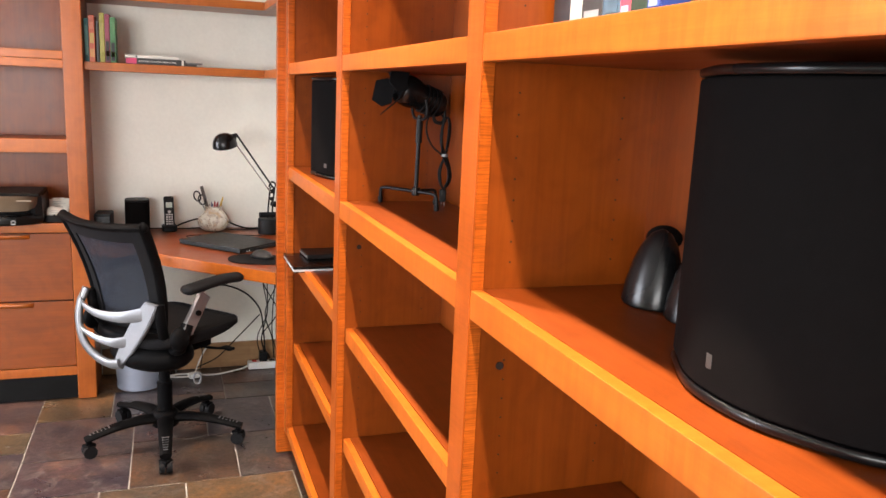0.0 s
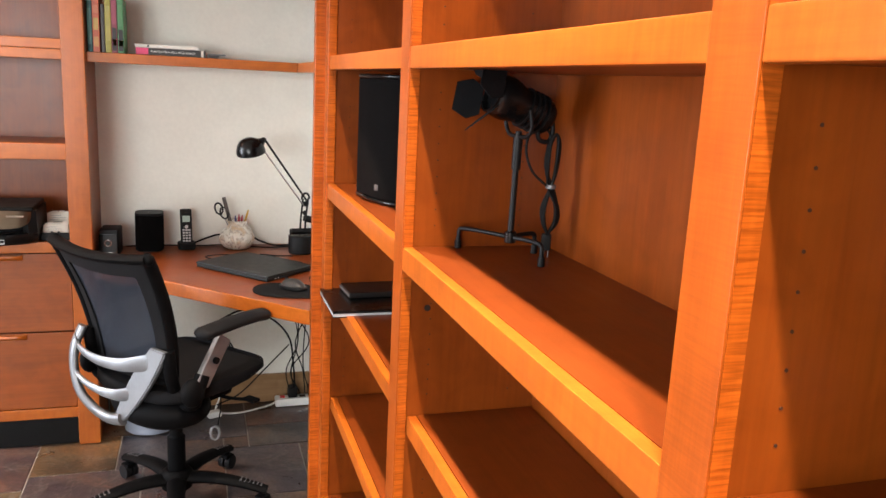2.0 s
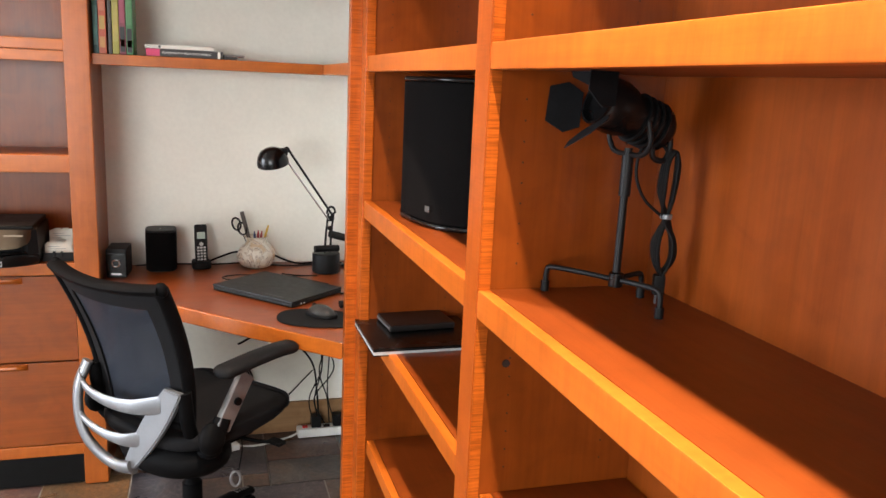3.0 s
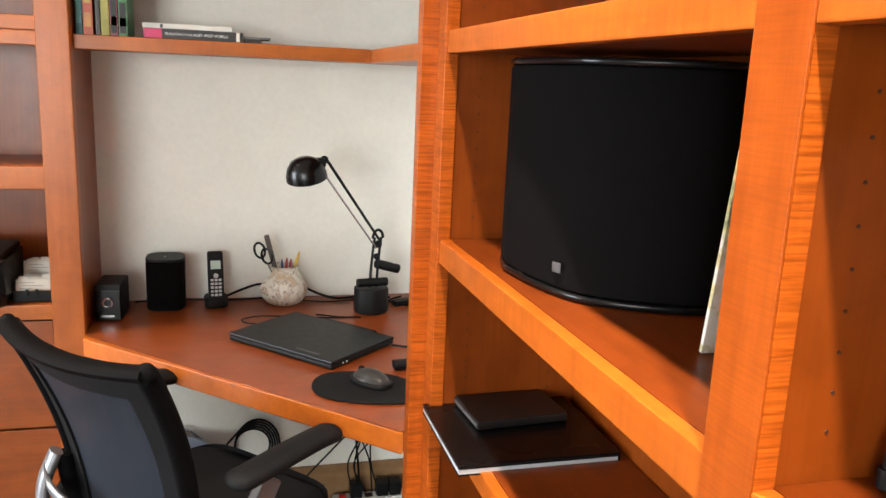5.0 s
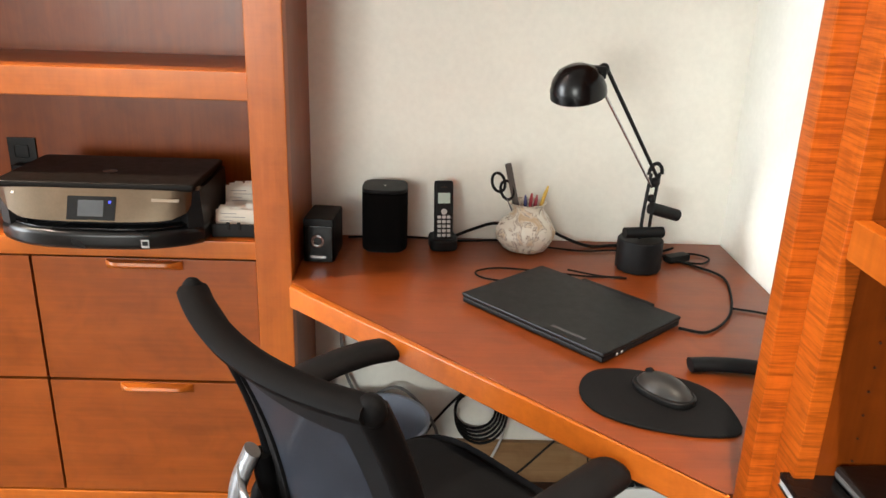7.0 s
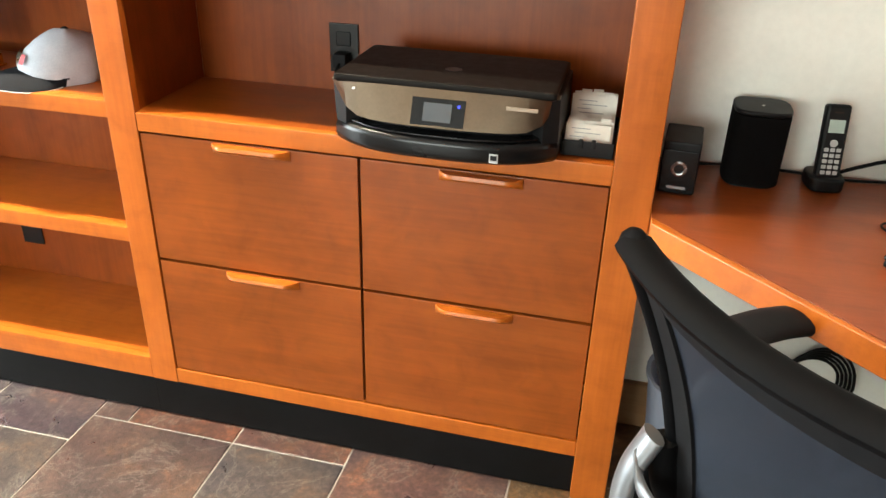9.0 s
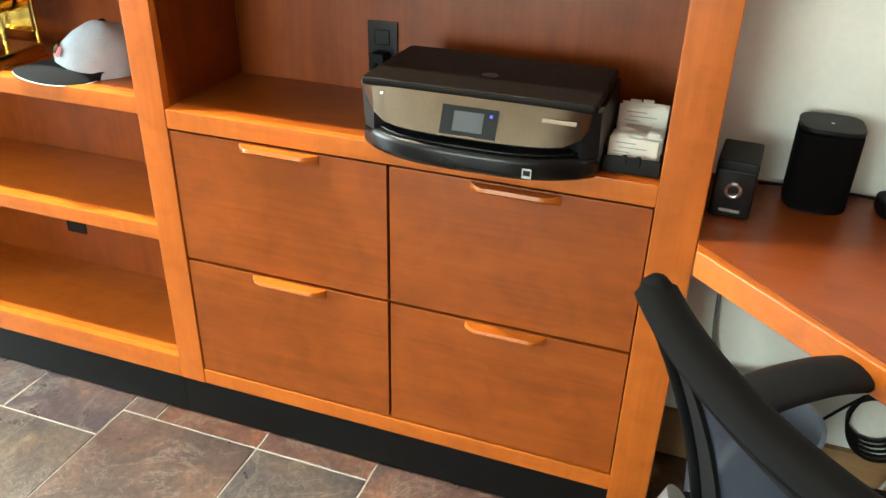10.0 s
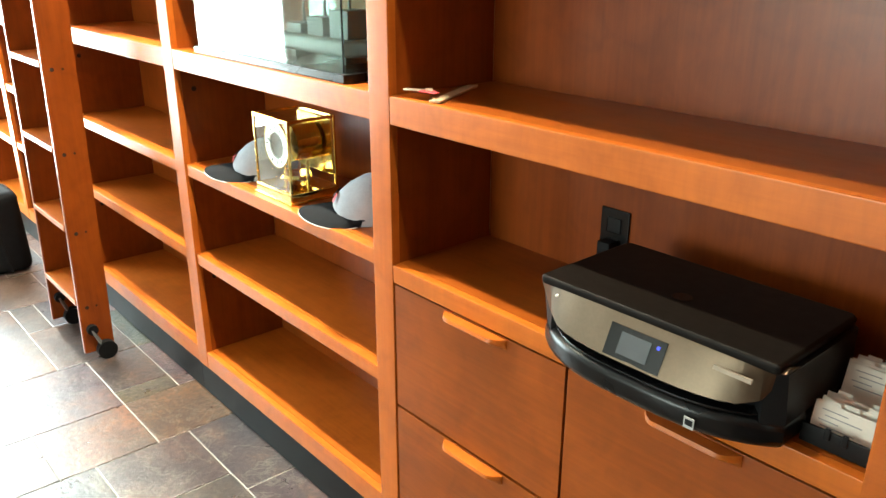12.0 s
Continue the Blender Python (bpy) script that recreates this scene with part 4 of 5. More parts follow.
bin_mat = plain("grey_blue_plastic", (0.24, 0.27, 0.34), 0.35, var=0.1, scale=12)
wb = thing("waste_bin", (-0.150, 3.965, 0.0), "grey-blue plastic waste bin under the desk", "bin")
part("body", lathe(B(), [(0.098, 0.003), (0.105, 0.005), (0.106, 0.022), (0.103, 0.026), (0.128, 0.30), (0.134, 0.302), (0.134, 0.310), (0.125, 0.309), (0.100, 0.03)], 40), bin_mat, wb)


# ---- things on the corner shelf ----
SH = 1.5455
spines = [("teal", (0.03, 0.16, 0.17), 0.017, 0.185, 0.13), ("red and orange", (0.50, 0.10, 0.04), 0.024, 0.200, 0.14), ("dark brown", (0.02, 0.012, 0.01), 0.012, 0.175, 0.12), ("olive yellow", (0.33, 0.30, 0.03), 0.021, 0.212, 0.15), ("maroon and black", (0.22, 0.03, 0.06), 0.020, 0.208, 0.15), ("green and black", (0.04, 0.19, 0.06), 0.022, 0.196, 0.15)]


def upright_book(at, th, h, d, colour, label, rz=0, group="upright books", band=None):
    """A book with its spine towards -y."""
    b = thing("book", at, label, "book", group, rz)
    cov = plain("book_cover", colour, 0.42, var=0.2, scale=60)
    bm = B()
    box(bm, 0, th, 0, 0.003, 0, h, 0.001, 1)
    box(bm, 0, 0.0022, 0.003, d, 0, h), box(bm, th - 0.0022, th, 0.003, d, 0, h)
    part("cover", bm, cov, b)
    part("page_block", box(B(), 0.0024, th - 0.0024, 0.0032, d - 0.003, 0.003, h - 0.003), paper, b)
    if band:
        for z0, z1, c in band:
            part("spine_label", box(B(), th * 0.15, th * 0.85, -0.0007, -0.0002, h * z0, h * z1), plain("spine_print", c, 0.5), b)
    return b


bands = [[(0.15, 0.85, (0.10, 0.30, 0.30))], [(0.10, 0.28, (0.60, 0.30, 0.10)), (0.40, 0.62, (0.62, 0.42, 0.10)), (0.7, 0.85, (0.60, 0.20, 0.10))], None, [(0.2, 0.8, (0.42, 0.38, 0.10))], [(0.04, 0.44, (0.012, 0.012, 0.012)), (0.13, 0.24, (0.55, 0.50, 0.04)), (0.5, 0.9, (0.30, 0.06, 0.10))], [(0.04, 0.44, (0.012, 0.012, 0.012)), (0.13, 0.24, (0.55, 0.50, 0.04)), (0.5, 0.9, (0.08, 0.26, 0.10))]]
x = -0.331
for (nm, colr, th_, h_, d_), bd in zip(spines, bands):
    upright_book((x, 3.895, SH), th_, h_, d_, colr, nm + " book standing on the wall shelf", 0, "books over the desk", bd)
    x += th_ + (0.006 if nm == "red and orange" else 0.0012)
low = thing("book", (-0.165, 3.890, SH), "thick black book with a pink spine end lying flat", "book", "books over the desk")
dark_cov = plain("dark_book_cover", (0.02, 0.018, 0.018), 0.45)
bm = B()
box(bm, 0, 0.255, 0, 0.003, 0, 0.026, 0.001, 1), box(bm, 0, 0.255, 0.003, 0.19, 0, 0.0025), box(bm, 0, 0.255, 0.003, 0.19, 0.0235, 0.026)
part("cover", bm, dark_cov, low)
part("page_block", box(B(), 0.003, 0.252, 0.0032, 0.187, 0.0028, 0.0232), paper, low)
part("spine_label", box(B(), 0.002, 0.046, -0.0008, -0.0002, 0.001, 0.025), plain("pink_print", (0.65, 0.05, 0.16), 0.5), low, "pink spine end")
part("spine_label", box(B(), 0.238, 0.247, -0.0008, -0.0002, 0.001, 0.025), paper, low)
tc = bpy.data.curves.new("spine_text", 'FONT')
tc.body, tc.size, tc.extrude = "PLANTING IN A POST-WILD WORLD", 0.0098, 0.0002
tc.align_y = 'CENTER'
tx = new("spine_text", tc)
tx.data.materials.append(white_plastic)
tx.parent = low
tx.matrix_local = pose(0.054, -0.0008, 0.013, 90, 0, 0)
upb = thing("book", (-0.168, 3.892, SH + 0.0265), "thin white book lying on another book", "book", "books over the desk")
bm = B()
box(bm, 0, 0.230, 0, 0.003, 0, 0.013, 0.001, 1), box(bm, 0, 0.230, 0.003, 0.17, 0, 0.002), box(bm, 0, 0.230, 0.003, 0.17, 0.011, 0.013)
part("cover", bm, plain("white_book_cover", (0.62, 0.60, 0.55), 0.5, var=0.1), upb)
part("page_block", box(B(), 0.003, 0.227, 0.0032, 0.167, 0.0022, 0.0108), paper, upb)
part("spine_label", box(B(), 0.045, 0.052, -0.0007, -0.0002, 0.002, 0.011), dark_cov, upb)
mag = thing("booklet", (0.06, 3.905, SH), "thin grey booklet under the stacked books", "booklet")
part("page_block", box(B(), 0.034, 0.105, 0, 0.12, 0.012, 0.017), plain("grey_paper", (0.2, 0.2, 0.2), 0.7), mag)
part("cover", box(B(), 0.034, 0.08, 0, 0.12, 0, 0.0115), dark_cov, mag)

# ---- things in the east bookcase ----
MS = 1.1795


def loudspeaker(outline, at, label):
    s = thing("loudspeaker", at, label, "loudspeaker", "loudspeakers")
    pts = [(p[0] - at[0], p[1] - at[1]) for p in outline]
    loop = smooth_path([(x, y, 0) for x, y in pts + pts[:1]], 5)[:-1]
    pl = [(p.x, p.y) for p in loop]
    cx, cy = sum(p[0] for p in pl) / len(pl), sum(p[1] for p in pl) / len(pl)
    shr = lambda k: [(cx + (x - cx) * k, cy + (y - cy) * k) for x, y in pl]
    part("grille", prism(B(), shr(0.985), 0.012, 0.318, 0.004), grille_cloth, s)
    part("base_rim", prism(B(), shr(1.0), 0.0, 0.0115, 0.004), black_gloss, s)
    part("top_rim", prism(B(), shr(1.0), 0.3185, 0.329, 0.004), black_gloss, s)
    return s


badge_grey = plain("badge_grey", (0.06, 0.057, 0.055), 0.35, metal=0.4)
s2 = loudspeaker([(0.470, 2.745), (0.482, 2.640), (0.512, 2.555), (0.585, 2.500), (0.680, 2.476), (0.716, 2.560), (0.712, 2.800), (0.600, 2.850), (0.500, 2.830)], (0.60, 2.67, MS), "large black loudspeaker with a curved cloth grille on the shelf")
bd = part("badge", box(B(), -0.008, 0.008, -0.0006, 0.0006, 0, 0.014, 0.0004, 1), badge_grey, s2, "small grey badge")
bd.matrix_local = pose(0.4915 - 0.60, 2.586 - 2.67, 0.036, 0, 0, -68)
s3 = loudspeaker([(0.545, 0.735), (0.503, 0.650), (0.497, 0.570), (0.514, 0.510), (0.556, 0.445), (0.640, 0.400), (0.712, 0.420), (0.716, 0.560), (0.700, 0.740), (0.610, 0.780)], (0.61, 0.58, MS), "large black loudspeaker with a curved cloth grille on the shelf")
bd = part("badge", box(B(), -0.008, 0.008, -0.0006, 0.0006, 0, 0.015, 0.0004, 1), badge_grey, s3, "small grey badge")
bd.matrix_local = pose(0.4985 - 0.61, 0.607 - 0.58, 0.036, 0, 0, -88)

for (x, y, r) in ((0.664, 0.957, 12), (0.676, 0.862, 30)):
    e = thing("satellite_speaker", (x, y, MS), "small glossy black dome-shaped speaker on the shelf", "speaker", "dome speakers", rz=r)
    bm = lathe(B(), [(0.040, 0.0), (0.043, 0.004), (0.041, 0.03), (0.035, 0.062), (0.026, 0.088), (0.014, 0.106), (0.001, 0.112)], 28)
    for w in bm.verts:
        w.co.x *= 0.86
        w.co.y *= 1.1
        w.co.x += 0.12 * w.co.z
    part("shell", bm, black_gloss, e)
    part("foot", prism(B(), squircle(0.030, 0.036, 24, 0.8), -0.0005 + 0.0005, 0.003), rubber, e)
    bm = ball(B(), (0.030, 0.012, 0.095), 0.024, 1.1, 1.1, 0.8, 16)
    part("grille", bm, grille_cloth, e)


def spot_lamp(at, rz, label, feet=(155, 268, 30)):
    """A small black theatre lamp with barn doors on a three-footed stand; the head looks along -x."""
    s = thing("spot_lamp", at, label, "lamp", "theatre lamps", rz)
    bm = B()
    for a in feet:
        t = radians(a)
        d = Vector((math.cos(t), math.sin(t), 0))
        L = 0.108 if a == feet[0] else 0.066
        tube(bm, [Vector((0, 0, 0.040)), d * L * 0.5 + Vector((0, 0, 0.041)), d * L + Vector((0, 0, 0.040)), d * (L + 0.010) + Vector((0, 0, 0.034)), d * (L + 0.012) + Vector((0, 0, 0.010))], 0.0042, 8, 5)
        cyl(bm, d * (L + 0.012) + Vector((0, 0, 0.0)), d * (L + 0.012) + Vector((0, 0, 0.016)), 0.0065, seg=12)
    part("tripod", bm, black_plastic, s, "black steel tripod foot")
    part("hub", lathe(B(), [(0.010, 0.030), (0.011, 0.032), (0.011, 0.050), (0.008, 0.052)], 16), black_gloss, s)
    part("stem", cyl(B(), (0, 0, 0.045), (0.006, 0.006, 0.235), 0.0058, seg=14), black_plastic, s)
    part("stem_clamp", cyl(B(), (0.004, 0.004, 0.165), (0.006, 0.006, 0.225), 0.0085, seg=14), black_plastic, s)
    H = Matrix.Translation((0.000, 0.012, 0.284)) @ Matrix.Rotation(radians(21), 4, 'Y')
    hd = part("housing", lathe(B(), [(0.001, -0.078), (0.026, -0.076), (0.034, -0.066), (0.035, -0.02), (0.033, -0.006), (0.038, 0.006), (0.041, 0.022), (0.040, 0.038), (0.036, 0.048), (0.038, 0.050), (0.038, 0.053), (0.034, 0.053), (0.033, 0.044), (0.001, 0.040)], 32), black_gloss, s, "glossy black lamp housing")
    hd.matrix_local = H @ Matrix.Rotation(radians(-90), 4, 'Y') @ Matrix.Rotation(radians(27), 4, 'Z') @ Matrix.Diagonal((0.97, 0.97, 0.97, 1))
    for q in range(4):
        fin = part("cooling_fin", lathe(B(), [(0.030, 0), (0.0385, 0.0), (0.0385, 0.003), (0.030, 0.003)], 24, ring=True), black_plastic, hd)
        fin.location = (0, 0, -0.055 + 0.012 * q)
    for k, (ang, ln) in enumerate(((0, 0.052), (90, 0.050), (180, 0.052), (270, 0.050))):
        bm = B()
        pl = [(-0.030, 0), (0.030, 0), (0.044, ln * 0.45), (0.030, ln), (-0.030, ln), (-0.044, ln * 0.45)]
        prism(bm, pl, -0.0008, 0.0008)
        dm = part("barn_door", bm, black_matte, hd)
        dm.matrix_local = Matrix.Rotation(radians(ang), 4, 'Z') @ Matrix.Translation((0, 0.040, 0.052)) @ Matrix.Rotation(radians((66, 34, 84, 60)[k]), 4, 'X')
    bm = B()
    tube(bm, [(-0.0, -0.046, 0.275), (0.004, -0.048, 0.245), (0.005, -0.03, 0.228), (0.006, 0.006, 0.226), (0.005, 0.04, 0.228), (0.004, 0.056, 0.245), (0.0, 0.054, 0.275)], 0.004, 8, 5)
    part("yoke", bm, black_plastic, s)
    part("handle", tube(B(), [(0.04, 0.0, 0.245), (0.045, 0.0, 0.222), (0.065, 0.0, 0.218), (0.072, 0.0, 0.236), (0.07, 0, 0.255)], 0.0045, 8, 5), black_plastic, s)
    return s


def bundled_cord(at, rz, label):
    c = thing("bundled_cable", at, label, "cable", rz=rz)
    random.seed(5)
    for k in range(6):
        w, o = 0.011 + 0.003 * (k % 3), 0.0045 * (k - 2.5)
        pts = [(0, o, 0.045), (w, o, 0.07), (w * 0.9, o * 1.2, 0.10), (0.002 * (k - 3), o * 0.4, 0.135), (-w * 0.7, o, 0.17), (-w * 0.5, o, 0.215), (0.004, o, 0.232), (w * 0.7, o * 1.1, 0.21), (w * 0.5, o, 0.165), (0.001, o * 0.4, 0.135), (-w * 0.8, o, 0.095), (-w * 0.6, o, 0.065), (0, o, 0.045)]
        part("loop", tube(B(), pts, 0.0026, 6, 5), cord_black, c)
    part("twist_tie", lathe(B(), [(0.008, 0.131), (0.0095, 0.132), (0.0095, 0.138), (0.008, 0.139)], 14, ring=True), silver, c, "silver twist tie")
    part("plug", box(B(), -0.010, 0.008, -0.008, 0.008, 0.014, 0.046, 0.004), black_plastic, c)
    for q in (-0.004, 0.004):
        part("prong", box(B(), q - 0.001, q + 0.001, -0.004, 0.004, 0.0005, 0.014), silver, c)
    part("lead", tube(B(), [(0, 0, 0.22), (-0.02, 0.0, 0.245), (-0.042, 0.0, 0.24), (-0.050, 0, 0.20), (-0.035, 0, 0.16), (0, 0, 0.13)], 0.0026, 6, 6), cord_black, c)
    return c


spot_lamp((0.607, 1.944, MS), 4, "black theatre spot lamp with barn doors on a tripod", (121, 292, 26))
bundled_cord((0.682, 1.945, MS), -20, "bundled black power cord hanging beside the spot lamp")
spot_lamp((0.628, 1.198, MS), -14, "black theatre spot lamp with barn doors beside the divider", (210, 330, 100))

# folder and tablet case on the lower shelf
fo = thing("folder", (0.563, 2.878, 0.8255), "thick black folder with white page edges lying flat", "folder", rz=0)
part("cover", box(box(box(B(), -0.148, 0.148, -0.130, 0.130, 0.0, 0.003, 0.001, 1), -0.148, 0.148, -0.130, 0.130, 0.017, 0.020, 0.001, 1), 0.145, 0.148, -0.130, 0.130, 0.0032, 0.0168), black_gloss, fo)
part("page_block", box(B(), -0.1465, 0.144, -0.1285, 0.1285, 0.0032, 0.0118), plain("grey_page_edges", (0.42, 0.43, 0.45), 0.5, var=0.1), fo, "pale grey page edges")
part("inner_cover", box(B(), -0.1475, 0.1445, -0.1295, 0.1295, 0.0120, 0.0168), black_plastic, fo)
ta = thing("tablet_case", (0.572, 2.940, 0.8460), "closed black leather case lying on the folder", "case", rz=4)
part("cover", box(B(), -0.092, 0.092, -0.064, 0.064, 0.0, 0.018, 0.005), plain("black_leather", (0.008, 0.0075, 0.0075), 0.42, var=0.3, scale=160, relief=0.2), ta)
part("edge_strip", box(B(), -0.0935, -0.0923, -0.060, 0.060, 0.006, 0.012), silver, ta)
mg = thing("magazine", (0.655, 2.345, MS), "pale illustrated magazine leaning in the bookcase", "magazine")
bm = box(B(), -0.085, 0.085, -0.003, 0.003, 0.0, 0.235, 0.001, 1)
bmesh.ops.transform(bm, matrix=pose(0, 0, 0, 7, 0, 0), verts=bm.verts)
mag_m, mnt, mbs = mat("magazine_print")
mv = coords(mnt, (1, 1, 1))
mn = node(mnt, "ShaderNodeTexNoise", Scale=26.0, Detail=5.0, Roughness=0.6)
mnt.links.new(mv, mn.inputs["Vector"])
mr = ramp(mnt, mn.outputs[0], [(0.35, (0.16, 0.18, 0.10)), (0.45, (0.5, 0.45, 0.2)), (0.55, (0.7, 0.68, 0.6))])
mnt.links.new(mr.outputs[0], mbs.inputs["Base Color"])
mbs.inputs["Roughness"].default_value = 0.35
part("cover", bm, mag_m, mg)

# books on the upper shelf of the first bay
yb = 1.075
for nm, colr, w_, h_, bnd in (("dark grey", (0.03, 0.035, 0.04), 0.050, 0.24, None), ("white", (0.55, 0.55, 0.47), 0.034, 0.25, [(0.1, 0.9, (0.66, 0.66, 0.58))]), ("black and white printed", (0.035, 0.04, 0.04), 0.055, 0.24, [(0.08, 0.12, (0.3, 0.3, 0.3)), (0.2, 0.3, (0.2, 0.22, 0.22))]), ("blue-grey", (0.05, 0.10, 0.14), 0.043, 0.22, [(0.1, 0.6, (0.07, 0.13, 0.18))]), ("pink-red", (0.55, 0.06, 0.09), 0.024, 0.23, [(0.03, 0.12, (0.25, 0.32, 0.5)), (0.16, 0.2, (0.7, 0.4, 0.4)), (0.26, 0.29, (0.7, 0.4, 0.4))]), ("dark green", (0.02, 0.04, 0.025), 0.036, 0.21, None), ("blue", (0.03, 0.06, 0.25), 0.026, 0.22, [(0.1, 0.16, (0.2, 0.25, 0.45))])):
    b = upright_book((0.535, yb, 1.5575), w_ - 0.001, h_, 0.16, colr, nm + " book standing on the upper shelf", -90, "books on the upper shelf", bnd)
    yb -= w_
jar = thing("ornament", (0.60, 0.72, 1.5565), "brown and black carved ornament on the upper shelf", "ornament")
part("body", lathe(B(), [(0.05, 0), (0.07, 0.02), (0.075, 0.06), (0.06, 0.1), (0.03, 0.13), (0.001, 0.14)], 24), plain("carved_brown", (0.10, 0.06, 0.035), 0.5, var=0.7, scale=40, relief=0.4), jar)
bxx = thing("storage_box", (0.62, 0.565, 1.5565), "black box on the upper shelf", "box")
part("body", box(B(), -0.09, 0.09, -0.06, 0.06, 0, 0.15, 0.004), black_plastic, bxx)

# ---- things in the north bookcase ----
CT = 0.8325
pr = thing("printer", (-0.740, 3.91, CT), "black inkjet printer with a champagne front panel", "printer")
front = []
n = 16
for k in range(n + 1):
    u = k / n
    x = -0.213 + 0.426 * u
    e = abs(u - 0.5) * 2
    front.append((x, -0.150 + 0.062 * e ** 3.2))
body_out = front + [(0.213, 0.115), (0.200, 0.130), (-0.200, 0.130), (-0.213, 0.115)]
inner = [(x * 0.97, y + 0.012 if y < 0 else y) for x, y in body_out]
part("tray", prism(B(), body_out, 0.0, 0.042, 0.013, 3), black_gloss, pr, "black paper tray with a rounded front")
part("slot", prism(B(), [(x * 0.95, (y + 0.035) if y < 0 else y - 0.004) for x, y in body_out], 0.033, 0.058), black_matte, pr)
bm = B()
low_o, top_o = [], []
for x, y in body_out:
    e = abs(x) / 0.213
    low_o.append(bm.verts.new((x * 0.995, y + (0.003 if e > 0.8 else 0.05) if y < 0 else y, 0.038)))
    top_o.append(bm.verts.new((x * 0.99, -0.111 + 0.012 * e ** 8 if y < 0 else y, 0.1183)))
bm.faces.new(low_o[::-1]), bm.faces.new(top_o)
for k in range(len(low_o)):
    q = (k + 1) % len(low_o)
    bm.faces.new((low_o[k], low_o[q], top_o[q], top_o[k]))
bmesh.ops.recalc_face_normals(bm, faces=bm.faces[:])
part("housing", bm, black_plastic, pr)
part("lid", prism(B(), [(-0.205, -0.112), (-0.198, -0.117), (0.198, -0.117), (0.205, -0.112), (0.205, 0.118), (0.196, 0.127), (-0.196, 0.127), (-0.205, 0.118)], 0.1185, 0.134, 0.005, 3), plain("dark_brown_lid", (0.006, 0.0046, 0.0038), 0.45, var=0.15, scale=400, relief=0.06, spec=0.08), pr, "textured dark lid")
# slanted front panel with rounded lower corners
bm = B()
top_row, low_row = [], []
for k in range(n + 1):
    u = k / n
    x = -0.210 + 0.420 * u
    e = abs(u - 0.5) * 2
    yt = -0.118 + 0.012 * e ** 8
    yl = -0.148 + 0.056 * e ** 3.2
    zl = 0.061 + 0.057 * (1 - math.sqrt(max(0.0, 1 - (max(0.0, e - 0.68) / 0.32) ** 2)))
    top_row.append((x, yt, 0.124))
    low_row.append((x, yl, zl))
A0 = [bm.verts.new((x, y + 0.008, 0.1262)) for x, y, z in top_row]
A = [bm.verts.new((x, y - 0.0005, 0.1205)) for x, y, z in top_row]
Bv = [bm.verts.new(p) for p in low_row]
C = [bm.verts.new((x, y + 0.02, 0.124)) for x, y, z in top_row]
D = [bm.verts.new((x, y + 0.03, z)) for x, y, z in low_row]
for k in range(n):
    for r0, r1 in ((A0, A), (A, Bv), (Bv, D), (D, C), (C, A0)):
        bm.faces.new((r0[k], r1[k], r1[k + 1], r0[k + 1]))
bm.faces.new((A0[0], C[0], D[0], Bv[0], A[0])), bm.faces.new((A0[n], A[n], Bv[n], D[n], C[n]))
part("front_panel", bm, champagne, pr, "champagne-coloured front panel")


def on_front(x0, x1, z0, z1, off):
    """A small plate lying on the slanted front panel."""
    q = B()
    ys = lambda z: -0.118 - (0.124 - z) / 0.066 * 0.030 - off
    vs = [q.verts.new((x, ys(z) + dd, z)) for dd in (0, 0.004) for x, z in ((x0, z0), (x1, z0), (x1, z1), (x0, z1))]
    for f in ((0, 1, 2, 3), (7, 6, 5, 4), (0, 4, 5, 1), (1, 5, 6, 2), (2, 6, 7, 3), (3, 7, 4, 0)):
        q.faces.new([vs[i] for i in f])
    return q


part("screen_bezel", on_front(-0.050, 0.048, 0.064, 0.108, 0.0012), black_gloss, pr)
part("screen", on_front(-0.028, 0.024, 0.071, 0.101, 0.0020), plain("grey_lcd", (0.05, 0.056, 0.064), 0.15, var=0.15, scale=20), pr, "grey display")
blue, bnt, bbs = mat("blue_led")
bbs.inputs["Base Color"].default_value = (0.02, 0.03, 0.3, 1)
bbs.inputs["Emission Color"].default_value = (0.03, 0.05, 1, 1)
bbs.inputs["Emission Strength"].default_value = 1.2
part("indicator", on_front(0.034, 0.0385, 0.096, 0.1005, 0.0022), blue, pr, "blue indicator light")
part("button", on_front(-0.165, -0.161, 0.110, 0.1128, 0.0012), white_plastic, pr)
part("name_bar", on_front(0.120, 0.176, 0.1005, 0.1055, 0.0008), plain("pale_print", (0.17, 0.135, 0.10), 0.5), pr)
part("emblem", cyl(B(), (0.0, -0.02, 0.1342), (0.0, -0.02, 0.1346), 0.016, seg=24), black_gloss, pr)
part("sticker", box(B(), 0.098, 0.114, -0.1482, -0.1470, 0.008, 0.025), plain("grey_sticker", (0.35, 0.35, 0.34), 0.5), pr, "small white sticker")
part("sticker_print", box(B(), 0.100, 0.112, -0.1486, -0.1483, 0.013, 0.022), black_plastic, pr)
pr.scale = (1.03, 1.0, 1.05)
part("output_flap", prism(B(), [(x * 0.93, (y + 0.004) if y < 0 else 0.0) for x, y in front] + [(0.19, -0.06), (-0.19, -0.06)], 0.0425, 0.0465, 0.001), black_gloss, pr)

ot = thing("wall_outlet", (-1.058, BKY - 0.001, 0.932), "black wall outlet with a plug in it", "outlet")
part("plate", box(B(), -0.035, 0.035, -0.005, 0.0, -0.056, 0.056, 0.002), black_gloss, ot)
for z in (0.022, -0.022):
    part("socket", box(B(), -0.017, 0.017, -0.008, -0.0055, z - 0.016, z + 0.016, 0.003), black_plastic, ot)
part("plug", box(B(), -0.016, 0.016, -0.040, -0.0085, -0.04, -0.006, 0.006), rubber, ot)
